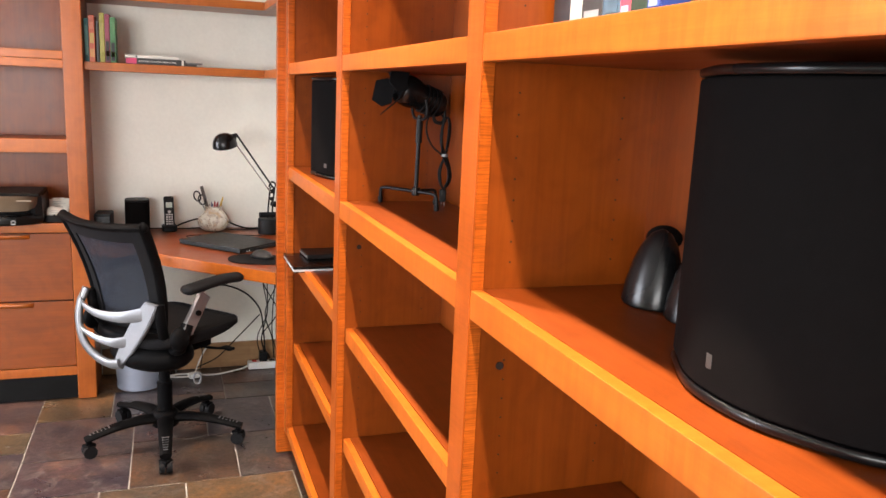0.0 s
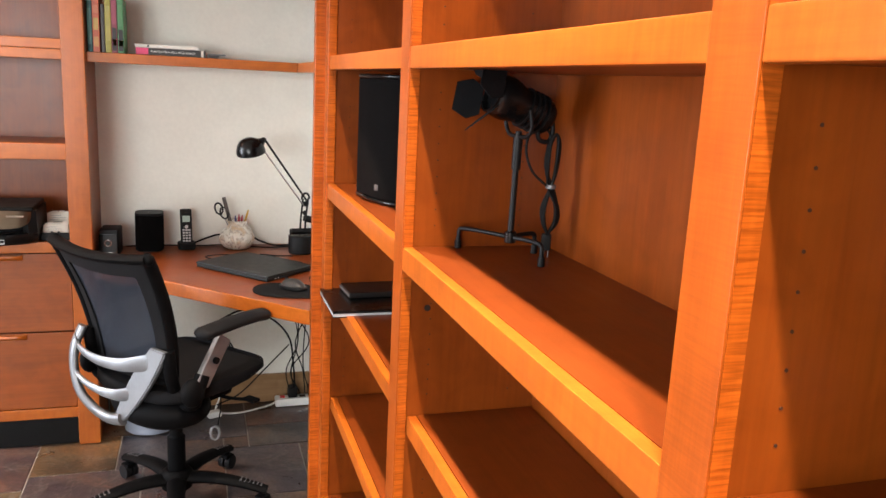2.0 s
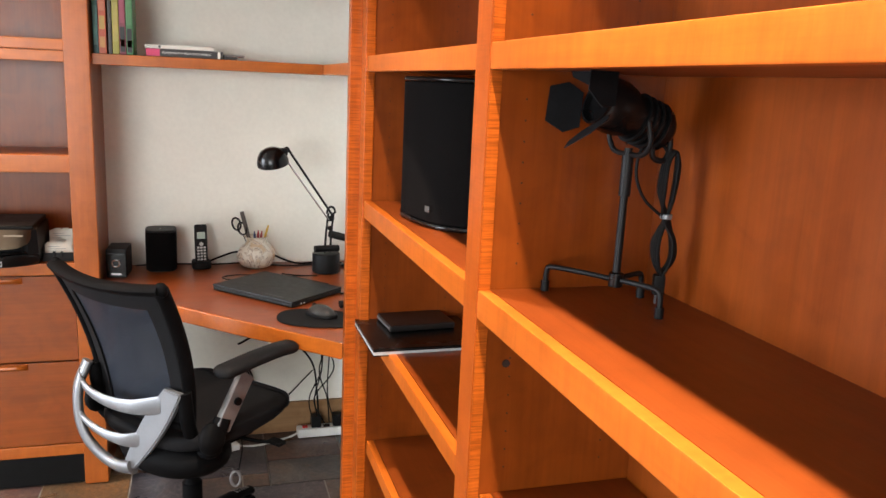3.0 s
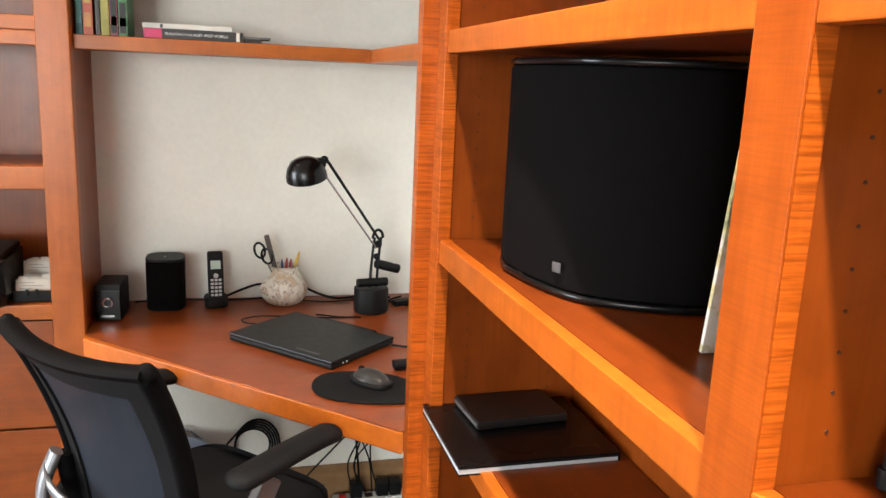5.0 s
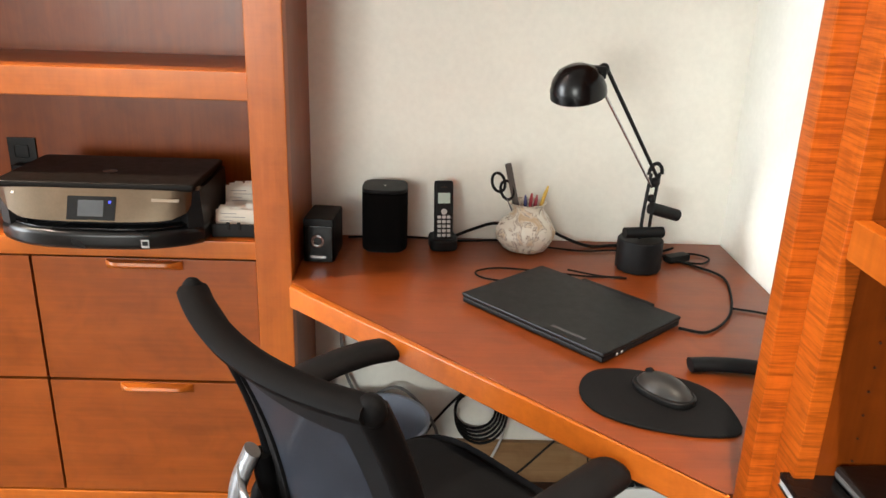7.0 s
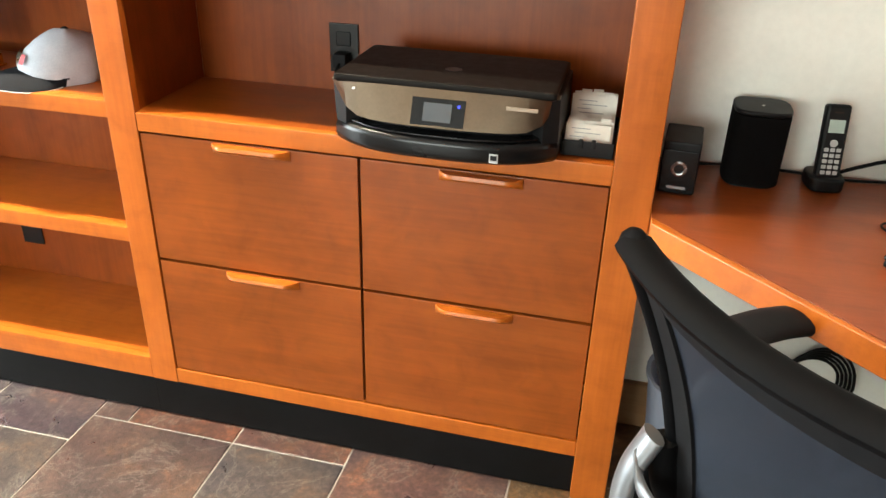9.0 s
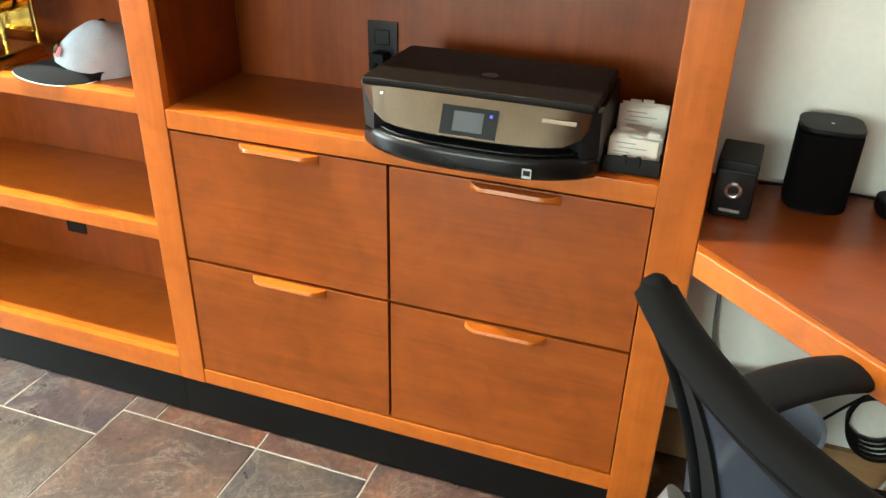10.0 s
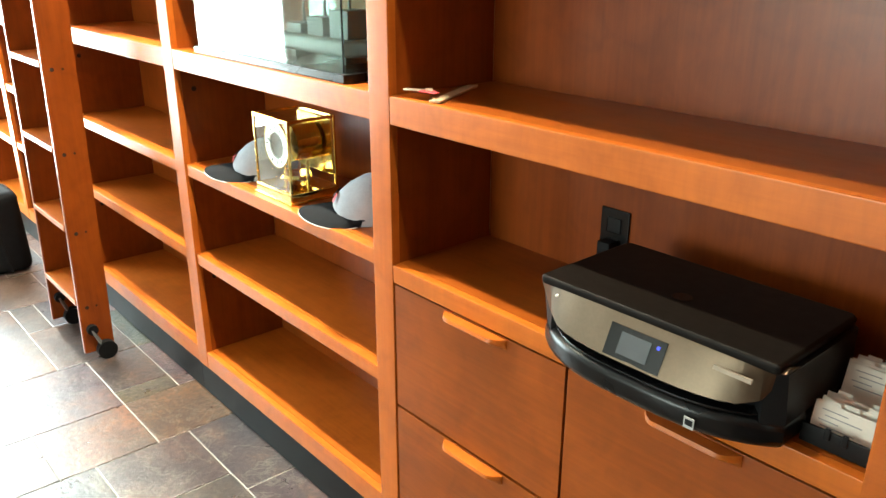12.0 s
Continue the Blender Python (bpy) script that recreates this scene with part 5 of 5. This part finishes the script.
cable([(-1.058, BKY - 0.04, 0.905), (-1.06, BKY - 0.06, 0.88), (-1.04, BKY - 0.07, 0.85), (-1.0, BKY - 0.06, 0.84), (-0.94, BKY - 0.06, 0.84)], 0.0035, cord_black, "black printer power cable")
cable([(-0.958, 3.93, 0.845), (-0.975, 3.90, 0.86), (-0.97, 3.875, 0.85), (-0.955, 3.88, 0.84)], 0.004, cord_black, "black cable end beside the printer")

cf = thing("card_tray", (-0.470, 3.955, CT), "black card index tray filled with cream cards", "card tray")
bm = B()
box(bm, -0.050, 0.050, -0.080, 0.090, 0, 0.006, 0.002, 1)
box(bm, -0.050, 0.050, -0.084, -0.0795, 0, 0.030, 0.001, 1), box(bm, -0.050, 0.050, 0.0905, 0.095, 0, 0.03, 0.001, 1)
part("tray", bm, black_plastic, cf)
def index_card(k, h, m):
    """A worn card with a raised tab and a few written lines as bars."""
    bm = box(B(), -0.043, 0.043, 0, 0.0009, 0.008, h, 0.0)
    tx = -0.030 + 0.024 * (k % 3)
    box(bm, tx, tx + 0.020, 0, 0.0009, h + 0.0002, h + 0.006, 0.0)
    q = part("card", bm, paper, cf)
    q.matrix_local = m
    if k in (0, 20):
        for i, (a, b) in enumerate(((-0.032, 0.004), (-0.026, 0.024), (-0.034, -0.006), (-0.030, 0.018))):
            z = h - 0.010 - 0.008 * i
            part("written_bar", box(B(), a, b, -0.0005, -0.0001, z, z + 0.0014), plain("grey_ink", (0.30, 0.30, 0.31), 0.7), q)


card_rng = random.Random(4)
for k in range(7):
    index_card(k, 0.060 + card_rng.uniform(-0.003, 0.003), pose(card_rng.uniform(-0.003, 0.003), -0.070 + 0.0042 * k, 0, -12 - 1.5 * k, 0, card_rng.uniform(-2, 2)))
for k in range(6):
    index_card(20 + k, 0.088 + card_rng.uniform(-0.003, 0.003), pose(card_rng.uniform(-0.003, 0.003), 0.012 + 0.005 * k, 0, -14 - k, 0, card_rng.uniform(-2, 2)))
for q in (-0.012, 0.012):
    part("rail_clip", box(B(), q - 0.004, q + 0.004, -0.088, -0.0845, 0.018, 0.036, 0.001, 1), black_plastic, cf)

# caps
cap_grey = plain("cap_grey_cloth", (0.37, 0.39, 0.43), 0.85, var=0.12, scale=300, relief=0.2, spec=0.15)
cap_black = plain("cap_black_cloth", (0.008, 0.009, 0.012), 0.85, var=0.3, scale=300, relief=0.2, spec=0.1)


def cap(at, rz):
    """A baseball cap whose bill points along -x."""
    c = thing("baseball_cap", at, "grey baseball cap with a black bill lying on the shelf", "cap", "caps", rz)
    bm = lathe(B(), [(0.088, 0.0), (0.090, 0.012), (0.089, 0.04), (0.080, 0.075), (0.060, 0.103), (0.032, 0.119), (0.001, 0.124)], 36)
    for w in bm.verts:
        w.co.x *= 1.08
        w.co.z *= 1.0 - 0.14 * max(0, w.co.x / 0.09)
        w.co += w.co.normalized() * (0.007 * noise.noise(w.co * 16) + 0.004 * noise.noise(w.co * 45))
        w.co.z *= 0.90
        w.co.x += 0.16 * w.co.z
    part("crown", bm, cap_grey, c)
    bm = B()
    n, m = 20, 6
    up = [[None] * (m + 1) for _ in range(n + 1)]
    for i in range(n + 1):
        a = math.pi * (0.5 + i / n)
        for j in range(m + 1):
            v = j / m
            r = 0.088 + v * 0.086 * max(0.05, -math.cos(a)) ** 0.6
            x, y = r * math.cos(a) * 1.05, r * math.sin(a) * (1 - 0.16 * v)
            up[i][j] = Vector((x, y * (1 - 0.05 * v), 0.018 + 0.012 * (1 - (y / 0.09) ** 2) - 0.014 * v))
    T = [[bm.verts.new(p) for p in row] for row in up]
    U = [[bm.verts.new(p - Vector((0, 0, 0.003))) for p in row] for row in up]
    for i in range(n):
        for j in range(m):
            bm.faces.new((T[i][j], T[i + 1][j], T[i + 1][j + 1], T[i][j + 1]))
            bm.faces.new((U[i][j], U[i][j + 1], U[i + 1][j + 1], U[i + 1][j]))
        bm.faces.new((T[i][m], T[i + 1][m], U[i + 1][m], U[i][m]))
    part("bill", bm, cap_black, c, "black cloth bill")
    rim = [up[i][m] - Vector((0, 0, 0.0015)) for i in range(1, n)]
    part("piping", tube(B(), rim, 0.0011, 6, 1), white_plastic, c)
    part("button", ball(B(), (0.018, 0, 0.110), 0.008, 1, 1, 0.6, 12), cap_black, c)
    # printed bars and a red mark on the front
    for (a0, a1, z0, z1, mt) in ((0.86, 1.06, 0.055, 0.067, black_plastic), (0.88, 1.05, 0.044, 0.049, black_plastic), (1.07, 1.13, 0.046, 0.066, plain("red_print", (0.5, 0.03, 0.04), 0.6))):
        bm = B()
        rows_ = []
        for q in range(7):
            a = math.pi * (a0 + (a1 - a0) * q / 6)
            rows_.append([bm.verts.new((1.10 * rr * math.cos(a) + 0.16 * z, 1.03 * rr * math.sin(a), z)) for z, rr in ((z0, 0.0935 - 0.0002 * ((z0 - 0.03) / 0.01) ** 2), (z1, 0.0930 - 0.0006 * ((z1 - 0.03) / 0.01) ** 2))])
        for r0, r1 in zip(rows_, rows_[1:]):
            bm.faces.new((r0[0], r1[0], r1[1], r0[1]))
        part("print_bar", bm, mt, c)
    return c


cap((-1.695, 3.978, 0.8485), 46)
cap((-2.235, 3.980, 0.8485), 46)

# brass clock in a glass case
ck = thing("mantel_clock", (-1.990, 3.945, 0.8485), "polished brass mantel clock in glass with a white dial", "clock")
glass, gnt, gbs = mat("clear_glass")
gbs.inputs["Base Color"].default_value = (0.93, 0.98, 0.96, 1)
gbs.inputs["Transmission Weight"].default_value = 1.0
gbs.inputs["Roughness"].default_value = 0.01
gbs.inputs["IOR"].default_value = 1.45
W, Dp, Hc = 0.088, 0.070, 0.225
part("plinth", box(box(B(), -W - 0.006, W + 0.006, -Dp - 0.006, Dp + 0.006, 0.004, 0.030, 0.004), -W - 0.010, W + 0.010, -Dp - 0.010, Dp + 0.010, 0.0, 0.006, 0.002), brass, ck, "polished brass plinth")
for sx in (-1, 1):
    for sy in (-1, 1):
        part("corner_post", box(B(), sx * W - 0.0035, sx * W + 0.0035, sy * Dp - 0.0035, sy * Dp + 0.0035, 0.0305, Hc, 0.001, 1), brass, ck)
bm = B()
for sy in (-1, 1):
    box(bm, -W + 0.004, W - 0.004, sy * Dp - 0.0035, sy * Dp + 0.0035, Hc - 0.008, Hc - 0.0005)
for sx in (-1, 1):
    box(bm, sx * W - 0.0035, sx * W + 0.0035, -Dp + 0.004, Dp - 0.004, Hc - 0.008, Hc - 0.0005)
part("top_frame", bm, brass, ck)
for nm, d_ in (("pane", (-W + 0.004, W - 0.004, -Dp - 0.001, -Dp + 0.001, 0.031, Hc - 0.009)), ("pane", (W - 0.001, W + 0.001, -Dp + 0.004, Dp - 0.004, 0.031, Hc - 0.009)), ("pane", (-W - 0.001, -W + 0.001, -Dp + 0.004, Dp - 0.004, 0.031, Hc - 0.009)), ("pane", (-W + 0.004, W - 0.004, -Dp + 0.004, Dp - 0.004, Hc - 0.006, Hc - 0.004))):
    g = part(nm, box(B(), *d_), glass, ck)
    g.visible_shadow = False
part("back_plate", box(B(), -W + 0.006, W - 0.006, Dp - 0.008, Dp - 0.004, 0.06, Hc - 0.012), brass, ck)


def disc(r0, r1, y, th_):
    bm = lathe(B(), [(r0, 0), (r1, 0), (r1, th_), (r0, th_)], 40, ring=True)
    bmesh.ops.transform(bm, matrix=pose(0, y, 0.145, 90, 0, 0), verts=bm.verts)
    return bm


part("movement", disc(0.001, 0.050, 0.055, 0.075), brass, ck, "round brass movement")
part("dial", disc(0.036, 0.060, -0.052, 0.004), white_plastic, ck, "white chapter ring")
part("dial_bezel", disc(0.0600, 0.0635, -0.051, 0.006), brass, ck)
part("dial_centre", disc(0.001, 0.0355, -0.047, 0.004), plain("dark_dial", (0.05, 0.04, 0.03), 0.4), ck)
for k in range(12):
    a = 2 * math.pi * k / 12
    q = part("hour_mark", box(B(), -0.0016, 0.0016, -0.0575, -0.0564, 0.041, 0.054), black_plastic, ck)
    q.matrix_local = pose(0, 0, 0.145) @ Matrix.Rotation(a, 4, 'Y')
for a, ln in ((50, 0.03), (-70, 0.045)):
    q = part("clock_hand", box(B(), -0.0015, 0.0015, -0.0595, -0.0580, -0.006, ln), black_plastic, ck)
    q.matrix_local = pose(0, 0, 0.145) @ Matrix.Rotation(radians(a), 4, 'Y')
part("pendulum", lathe(B(), [(0.001, 0.045), (0.040, 0.046), (0.044, 0.052), (0.040, 0.060), (0.001, 0.061)], 32), brass, ck, "brass torsion wheel")
for sx in (-1, 1):
    part("pillar", cyl(B(), (sx * 0.058, 0.0, 0.031), (sx * 0.058, 0.0, 0.105), 0.005, seg=14), brass, ck)

# glass display case
gc = thing("display_case", (-1.975, 3.975, 1.2055), "glass display case with a black base on the shelf", "display case")
part("base", box(B(), -0.385, 0.375, -0.125, 0.125, 0, 0.020, 0.003), black_gloss, gc, "black base")
green_edge, gent, gebs = mat("green_glass")
gebs.inputs["Base Color"].default_value = (0.72, 0.9, 0.84, 1)
gebs.inputs["Transmission Weight"].default_value = 1.0
gebs.inputs["Roughness"].default_value = 0.02
for d_ in ((-0.370, 0.360, -0.116, -0.111, 0.0205, 0.285), (-0.370, 0.360, 0.111, 0.116, 0.0205, 0.285), (0.355, 0.360, -0.1105, 0.1105, 0.0205, 0.285), (-0.370, -0.365, -0.1105, 0.1105, 0.0205, 0.285), (-0.370, 0.360, -0.116, 0.116, 0.2855, 0.290)):
    g = part("pane", box(B(), *d_), green_edge, gc)
    g.visible_shadow = False
model = thing("scale_model", (-1.86, 3.975, 1.2262), "dark grey scale model inside the glass case", "model")
dk = plain("dark_model", (0.05, 0.05, 0.052), 0.5, var=0.5)
part("hull", prism(B(), [(-0.2, 0), (-0.12, -0.05), (0.16, -0.055), (0.2, 0), (0.16, 0.055), (-0.12, 0.05)], 0.02, 0.06, 0.01), dk, model)
for k in range(3):
    part("mast", cyl(B(), (-0.09 + 0.1 * k, 0, 0.055), (-0.09 + 0.1 * k, 0, 0.20), 0.004, seg=8), dk, model)
    part("deck", box(B(), -0.12 + 0.1 * k, -0.05 + 0.1 * k, -0.035, 0.035, 0.06, 0.085 + 0.02 * k, 0.003), dk, model)
for sx in (-0.1, 0.12):
    part("cradle", box(B(), sx - 0.01, sx + 0.01, -0.03, 0.03, 0, 0.0205), dk, model)

# odds and ends by the divider
stick = thing("wooden_stick", (-1.345, 3.95, 1.2055), "flat pale wooden stick on the shelf", "stick", rz=26)
part("body", box(B(), -0.012, 0.012, -0.105, 0.105, 0, 0.005, 0.002), plain("pale_wood", (0.48, 0.33, 0.20), 0.6), stick)
for (x, y, r, colr) in ((-1.375, 3.868, 30, (0.55, 0.45, 0.35)), (-1.350, 3.885, -40, (0.55, 0.45, 0.35)), (-1.335, 3.872, 10, (0.6, 0.05, 0.07))):
    tg = thing("tag", (x, y, 1.2055), "small cream and red paper tag on the shelf", "tag", "tags", rz=r)
    bm = box(B(), -0.022, 0.022, -0.008, 0.008, 0, 0.003, 0.001, 1)
    for w in bm.verts:
        w.co.z += 0.014 * abs(w.co.x) / 0.022 + 0.0002
    part("body", bm, plain("tag_paper", colr, 0.7), tg)
gr = thing("cable_grommet", (-2.047, BKY - 0.001, 0.289), "small black outlet plate in the back panel", "outlet")
part("plate", box(B(), -0.034, 0.034, -0.004, 0, -0.012, 0.05, 0.002), black_plastic, gr)

# ---- rolling library ladder ----
ld = thing("library_ladder", (-3.275, 3.65, 0.0), "tall cherry library ladder on wheels leaning on the bookcase", "ladder")
TILT_Y = 0.022


def rail_y(z):
    return 3.596 + TILT_Y * z


for xx in (-3.075, -3.475):
    bm = B()
    q = []
    for z in (0.028, 2.40):
        for y in (rail_y(z), rail_y(z) + 0.112):
            for x in (xx - 0.011, xx + 0.011):
                q.append(bm.verts.new((x + 3.275, y - 3.65, z)))
    for f in ((0, 1, 3, 2), (4, 6, 7, 5), (0, 4, 5, 1), (2, 3, 7, 6), (0, 2, 6, 4), (1, 5, 7, 3)):
        bm.faces.new([q[i] for i in f])
    bmesh.ops.bevel(bm, geom=bm.edges[:], offset=0.003, segments=2, affect='EDGES')
    rl = part("side_rail", bm, wood_z, ld)
    for k in range(8):
        z = 0.245 + 0.295 * k - 0.030
        for dy_ in (0.030, 0.065):
            part("bolt", cyl(B(), (xx + 0.0108 + 3.275, rail_y(z) + dy_ - 3.65, z), (xx + 0.0125 + 3.275, rail_y(z) + dy_ - 3.65, z), 0.007 if dy_ < 0.05 else 0.004, seg=12), hole_dark, rl)
    wz = 0.125
    part("wheel_arm", tube(B(), [(xx + 3.275 + 0.022, rail_y(wz) + 0.035 - 3.65, wz), (xx + 3.275 + 0.030, rail_y(0) + 0.055 - 3.65, 0.075), (xx + 3.275 + 0.034, rail_y(0) + 0.075 - 3.65, 0.035)], 0.014, 8, 4, 0.4), silver, ld, "steel wheel bracket")
    part("pivot", cyl(B(), (xx + 3.275 + 0.011, rail_y(wz) + 0.035 - 3.65, wz), (xx + 3.275 + 0.032, rail_y(wz) + 0.035 - 3.65, wz), 0.020, seg=20), rubber, ld)
    part("wheel", cyl(B(), (xx + 3.275 + 0.022, rail_y(0) + 0.075 - 3.65, 0.037), (xx + 3.275 + 0.050, rail_y(0) + 0.075 - 3.65, 0.037), 0.0365, seg=28), rubber, ld, "black rubber wheel")
for k in range(8):
    z = 0.245 + 0.295 * k
    # treads share the shelf colour that has daylight painted in
    part("tread", box(B(), -0.1885, 0.1885, rail_y(z) - 0.004 - 3.65, rail_y(z) + 0.106 - 3.65, z - 0.022, z, 0.004), lit_shelf_wood, ld)

# dark bag standing on the floor beyond the ladder
bg = thing("bag", (-4.30, 3.60, 0.0), "black soft bag with a strap standing on the floor", "bag")
bm = box(B(), -0.16, 0.10, -0.14, 0.12, 0.003, 0.40, 0.05, 4)
for w in bm.verts:
    w.co += Vector((1, 1, 0)) * 0.02 * noise.noise(w.co * 6)
part("body", bm, black_matte, bg)
part("strap", tube(B(), [(0.06, -0.05, 0.38), (0.12, -0.03, 0.30), (0.125, 0.0, 0.15), (0.13, 0.02, 0.02)], 0.010, 8, 6, 0.4), black_matte, bg)

# ---- slate floor tiles ----
slate, snt, sbs = mat("slate")
sv = coords(snt, (1, 1, 1))
big = node(snt, "ShaderNodeTexNoise", Scale=3.2, Detail=5.0, Roughness=0.6, Distortion=0.6)
mid_ = node(snt, "ShaderNodeTexNoise", Scale=8.0, Detail=9.0, Roughness=0.66, Distortion=0.5)
fin_ = node(snt, "ShaderNodeTexNoise", Scale=60.0, Detail=8.0, Roughness=0.7)
vein = node(snt, "ShaderNodeTexNoise", Scale=4.5, Detail=10.0, Roughness=0.68, Distortion=0.7)
for nn in (big, mid_, fin_, vein):
    snt.links.new(sv, nn.inputs["Vector"])
oi = snt.nodes.new("ShaderNodeObjectInfo")
base_c = ramp(snt, oi.outputs["Random"], [(0.0, (0.030, 0.042, 0.060)), (0.17, (0.098, 0.034, 0.020)), (0.34, (0.040, 0.052, 0.034)), (0.5, (0.115, 0.062, 0.026)), (0.67, (0.062, 0.036, 0.046)), (0.84, (0.028, 0.038, 0.046)), (1.0, (0.085, 0.042, 0.030))])
rust = ramp(snt, mid_.outputs[0], [(0.40, (0.014, 0.016, 0.021)), (0.55, (0.034, 0.029, 0.023)), (0.66, (0.105, 0.052, 0.017))])
c_a = mix(snt, 0.38, base_c.outputs[0], rust.outputs[0])
pat = ramp(snt, big.outputs[0], [(0.36, (0.42, 0.47, 0.56)), (0.5, (0.9, 0.88, 0.84)), (0.64, (1.45, 1.16, 0.9))])
c_b = mix(snt, 0.8, c_a, pat.outputs[0], 'MULTIPLY')
vr = ramp(snt, vein.outputs[0], [(0.488, (0, 0, 0)), (0.5, (1, 1, 1)), (0.512, (0, 0, 0))])
vfac = snt.nodes.new("ShaderNodeMath")
vfac.operation = 'MULTIPLY'
snt.links.new(vr.outputs[0], vfac.inputs[0])
vfac.inputs[1].default_value = 0.4
speck = ramp(snt, fin_.outputs[0], [(0.36, (0.38, 0.40, 0.44)), (0.5, (1, 1, 1)), (0.64, (1.9, 1.75, 1.6))])
c_b = mix(snt, 0.8, c_b, speck.outputs[0], 'MULTIPLY')
c_c = mix(snt, vfac.outputs[0], c_b, (0.20, 0.18, 0.16))
snt.links.new(c_c, sbs.inputs["Base Color"])
sbs.inputs["Specular IOR Level"].default_value = 0.75
rr = snt.nodes.new("ShaderNodeMapRange")
rr.inputs[3].default_value, rr.inputs[4].default_value = 0.17, 0.46
snt.links.new(mid_.outputs[0], rr.inputs[0])
snt.links.new(rr.outputs[0], sbs.inputs["Roughness"])
hmix = mix(snt, 0.35, mid_.outputs[0], fin_.outputs[0])
bump(snt, sbs, hmix, 0.65, 0.006)

floor_ob = bpy.data.objects["floor"]
GX0, GY0, S = -5.36, -2.51, 0.1
NX, NY = 61, 67
taken = np.zeros((NX, NY), bool)
tiles = []


def lay(x0, x1, y0, y1):
    i0, i1, j0, j1 = (round((x0 - GX0) / S), round((x1 - GX0) / S), round((y0 - GY0) / S), round((y1 - GY0) / S))
    i0, j0, i1, j1 = max(i0, 0), max(j0, 0), min(i1, NX), min(j1, NY)
    if taken[i0:i1, j0:j1].any():
        return
    taken[i0:i1, j0:j1] = True
    tiles.append((i0, i1, j0, j1))


for r in ((-1.66, -1.26, 3.39, 3.79), (-1.26, -0.96, 3.49, 3.79), (-0.96, -0.56, 3.49, 3.89), (-2.06, -1.66, 3.29, 3.69), (-2.36, -2.06, 3.39, 3.69), (-2.66, -2.36, 3.29, 3.59), (-3.06, -2.66, 3.19, 3.59), (-2.66, -2.36, 3.59, 3.89), (-3.76, -3.06, 3.09, 3.49), (-0.56, -0.26, 3.59, 3.89), (-0.56, -0.16, 3.19, 3.59), (-0.16, 0.24, 2.89, 3.29), (-0.16, 0.14, 3.29, 3.59), (0.14, 0.44, 3.29, 3.69)):
    lay(*r)
random.seed(11)
for j in range(NY - 1, -1, -1):
    for i in range(NX):
        if taken[i, j]:
            continue
        opts = [(4, 4), (4, 3), (3, 3), (3, 4), (4, 2), (3, 2), (2, 4)]
        random.shuffle(opts)
        for w_, h_ in opts + [(2, 3), (2, 2), (3, 1), (2, 1), (1, 2), (1, 1)]:
            if i + w_ <= NX and j - h_ + 1 >= 0 and not taken[i:i + w_, j - h_ + 1:j + 1].any():
                taken[i:i + w_, j - h_ + 1:j + 1] = True
                tiles.append((i, i + w_, j - h_ + 1, j + 1))
                break
tile_mesh = {}


def tile_shape(w_, h_, bm, cx=0.0, cy=0.0):
    g = 0.0026
    x, y, e = w_ * S / 2 - g, h_ * S / 2 - g, 0.003
    lo = [bm.verts.new((cx + sx * x, cy + sy * y, -0.006)) for sx, sy in ((-1, -1), (1, -1), (1, 1), (-1, 1))]
    md = [bm.verts.new((cx + sx * x, cy + sy * y, -0.0015)) for sx, sy in ((-1, -1), (1, -1), (1, 1), (-1, 1))]
    hi = [bm.verts.new((cx + sx * (x - e), cy + sy * (y - e), 0.0)) for sx, sy in ((-1, -1), (1, -1), (1, 1), (-1, 1))]
    bm.faces.new(hi)
    for a, b in ((lo, md), (md, hi)):
        for k in range(4):
            bm.faces.new((a[k], a[(k + 1) % 4], b[(k + 1) % 4], b[k]))


near = [t for t in tiles if t[3] * S + GY0 > 1.2 and t[1] * S + GX0 > -4.9]
far = [t for t in tiles if t not in near]
for i0, i1, j0, j1 in near:
    key = (i1 - i0, j1 - j0)
    if key not in tile_mesh:
        bm = B()
        tile_shape(*key, bm)
        tile_mesh[key] = mesh_of("tile", bm, slate)
    o = new("tile", tile_mesh[key])
    o.parent = floor_ob
    o.location = (GX0 + (i0 + i1) * S / 2, GY0 + (j0 + j1) * S / 2, random.uniform(-0.0006, 0.0006))
bm = B()
for i0, i1, j0, j1 in far:
    tile_shape(i1 - i0, j1 - j0, bm, GX0 + (i0 + i1) * S / 2, GY0 + (j0 + j1) * S / 2)
tagged(part("tiles", bm, slate, floor_ob), kind="stuff")
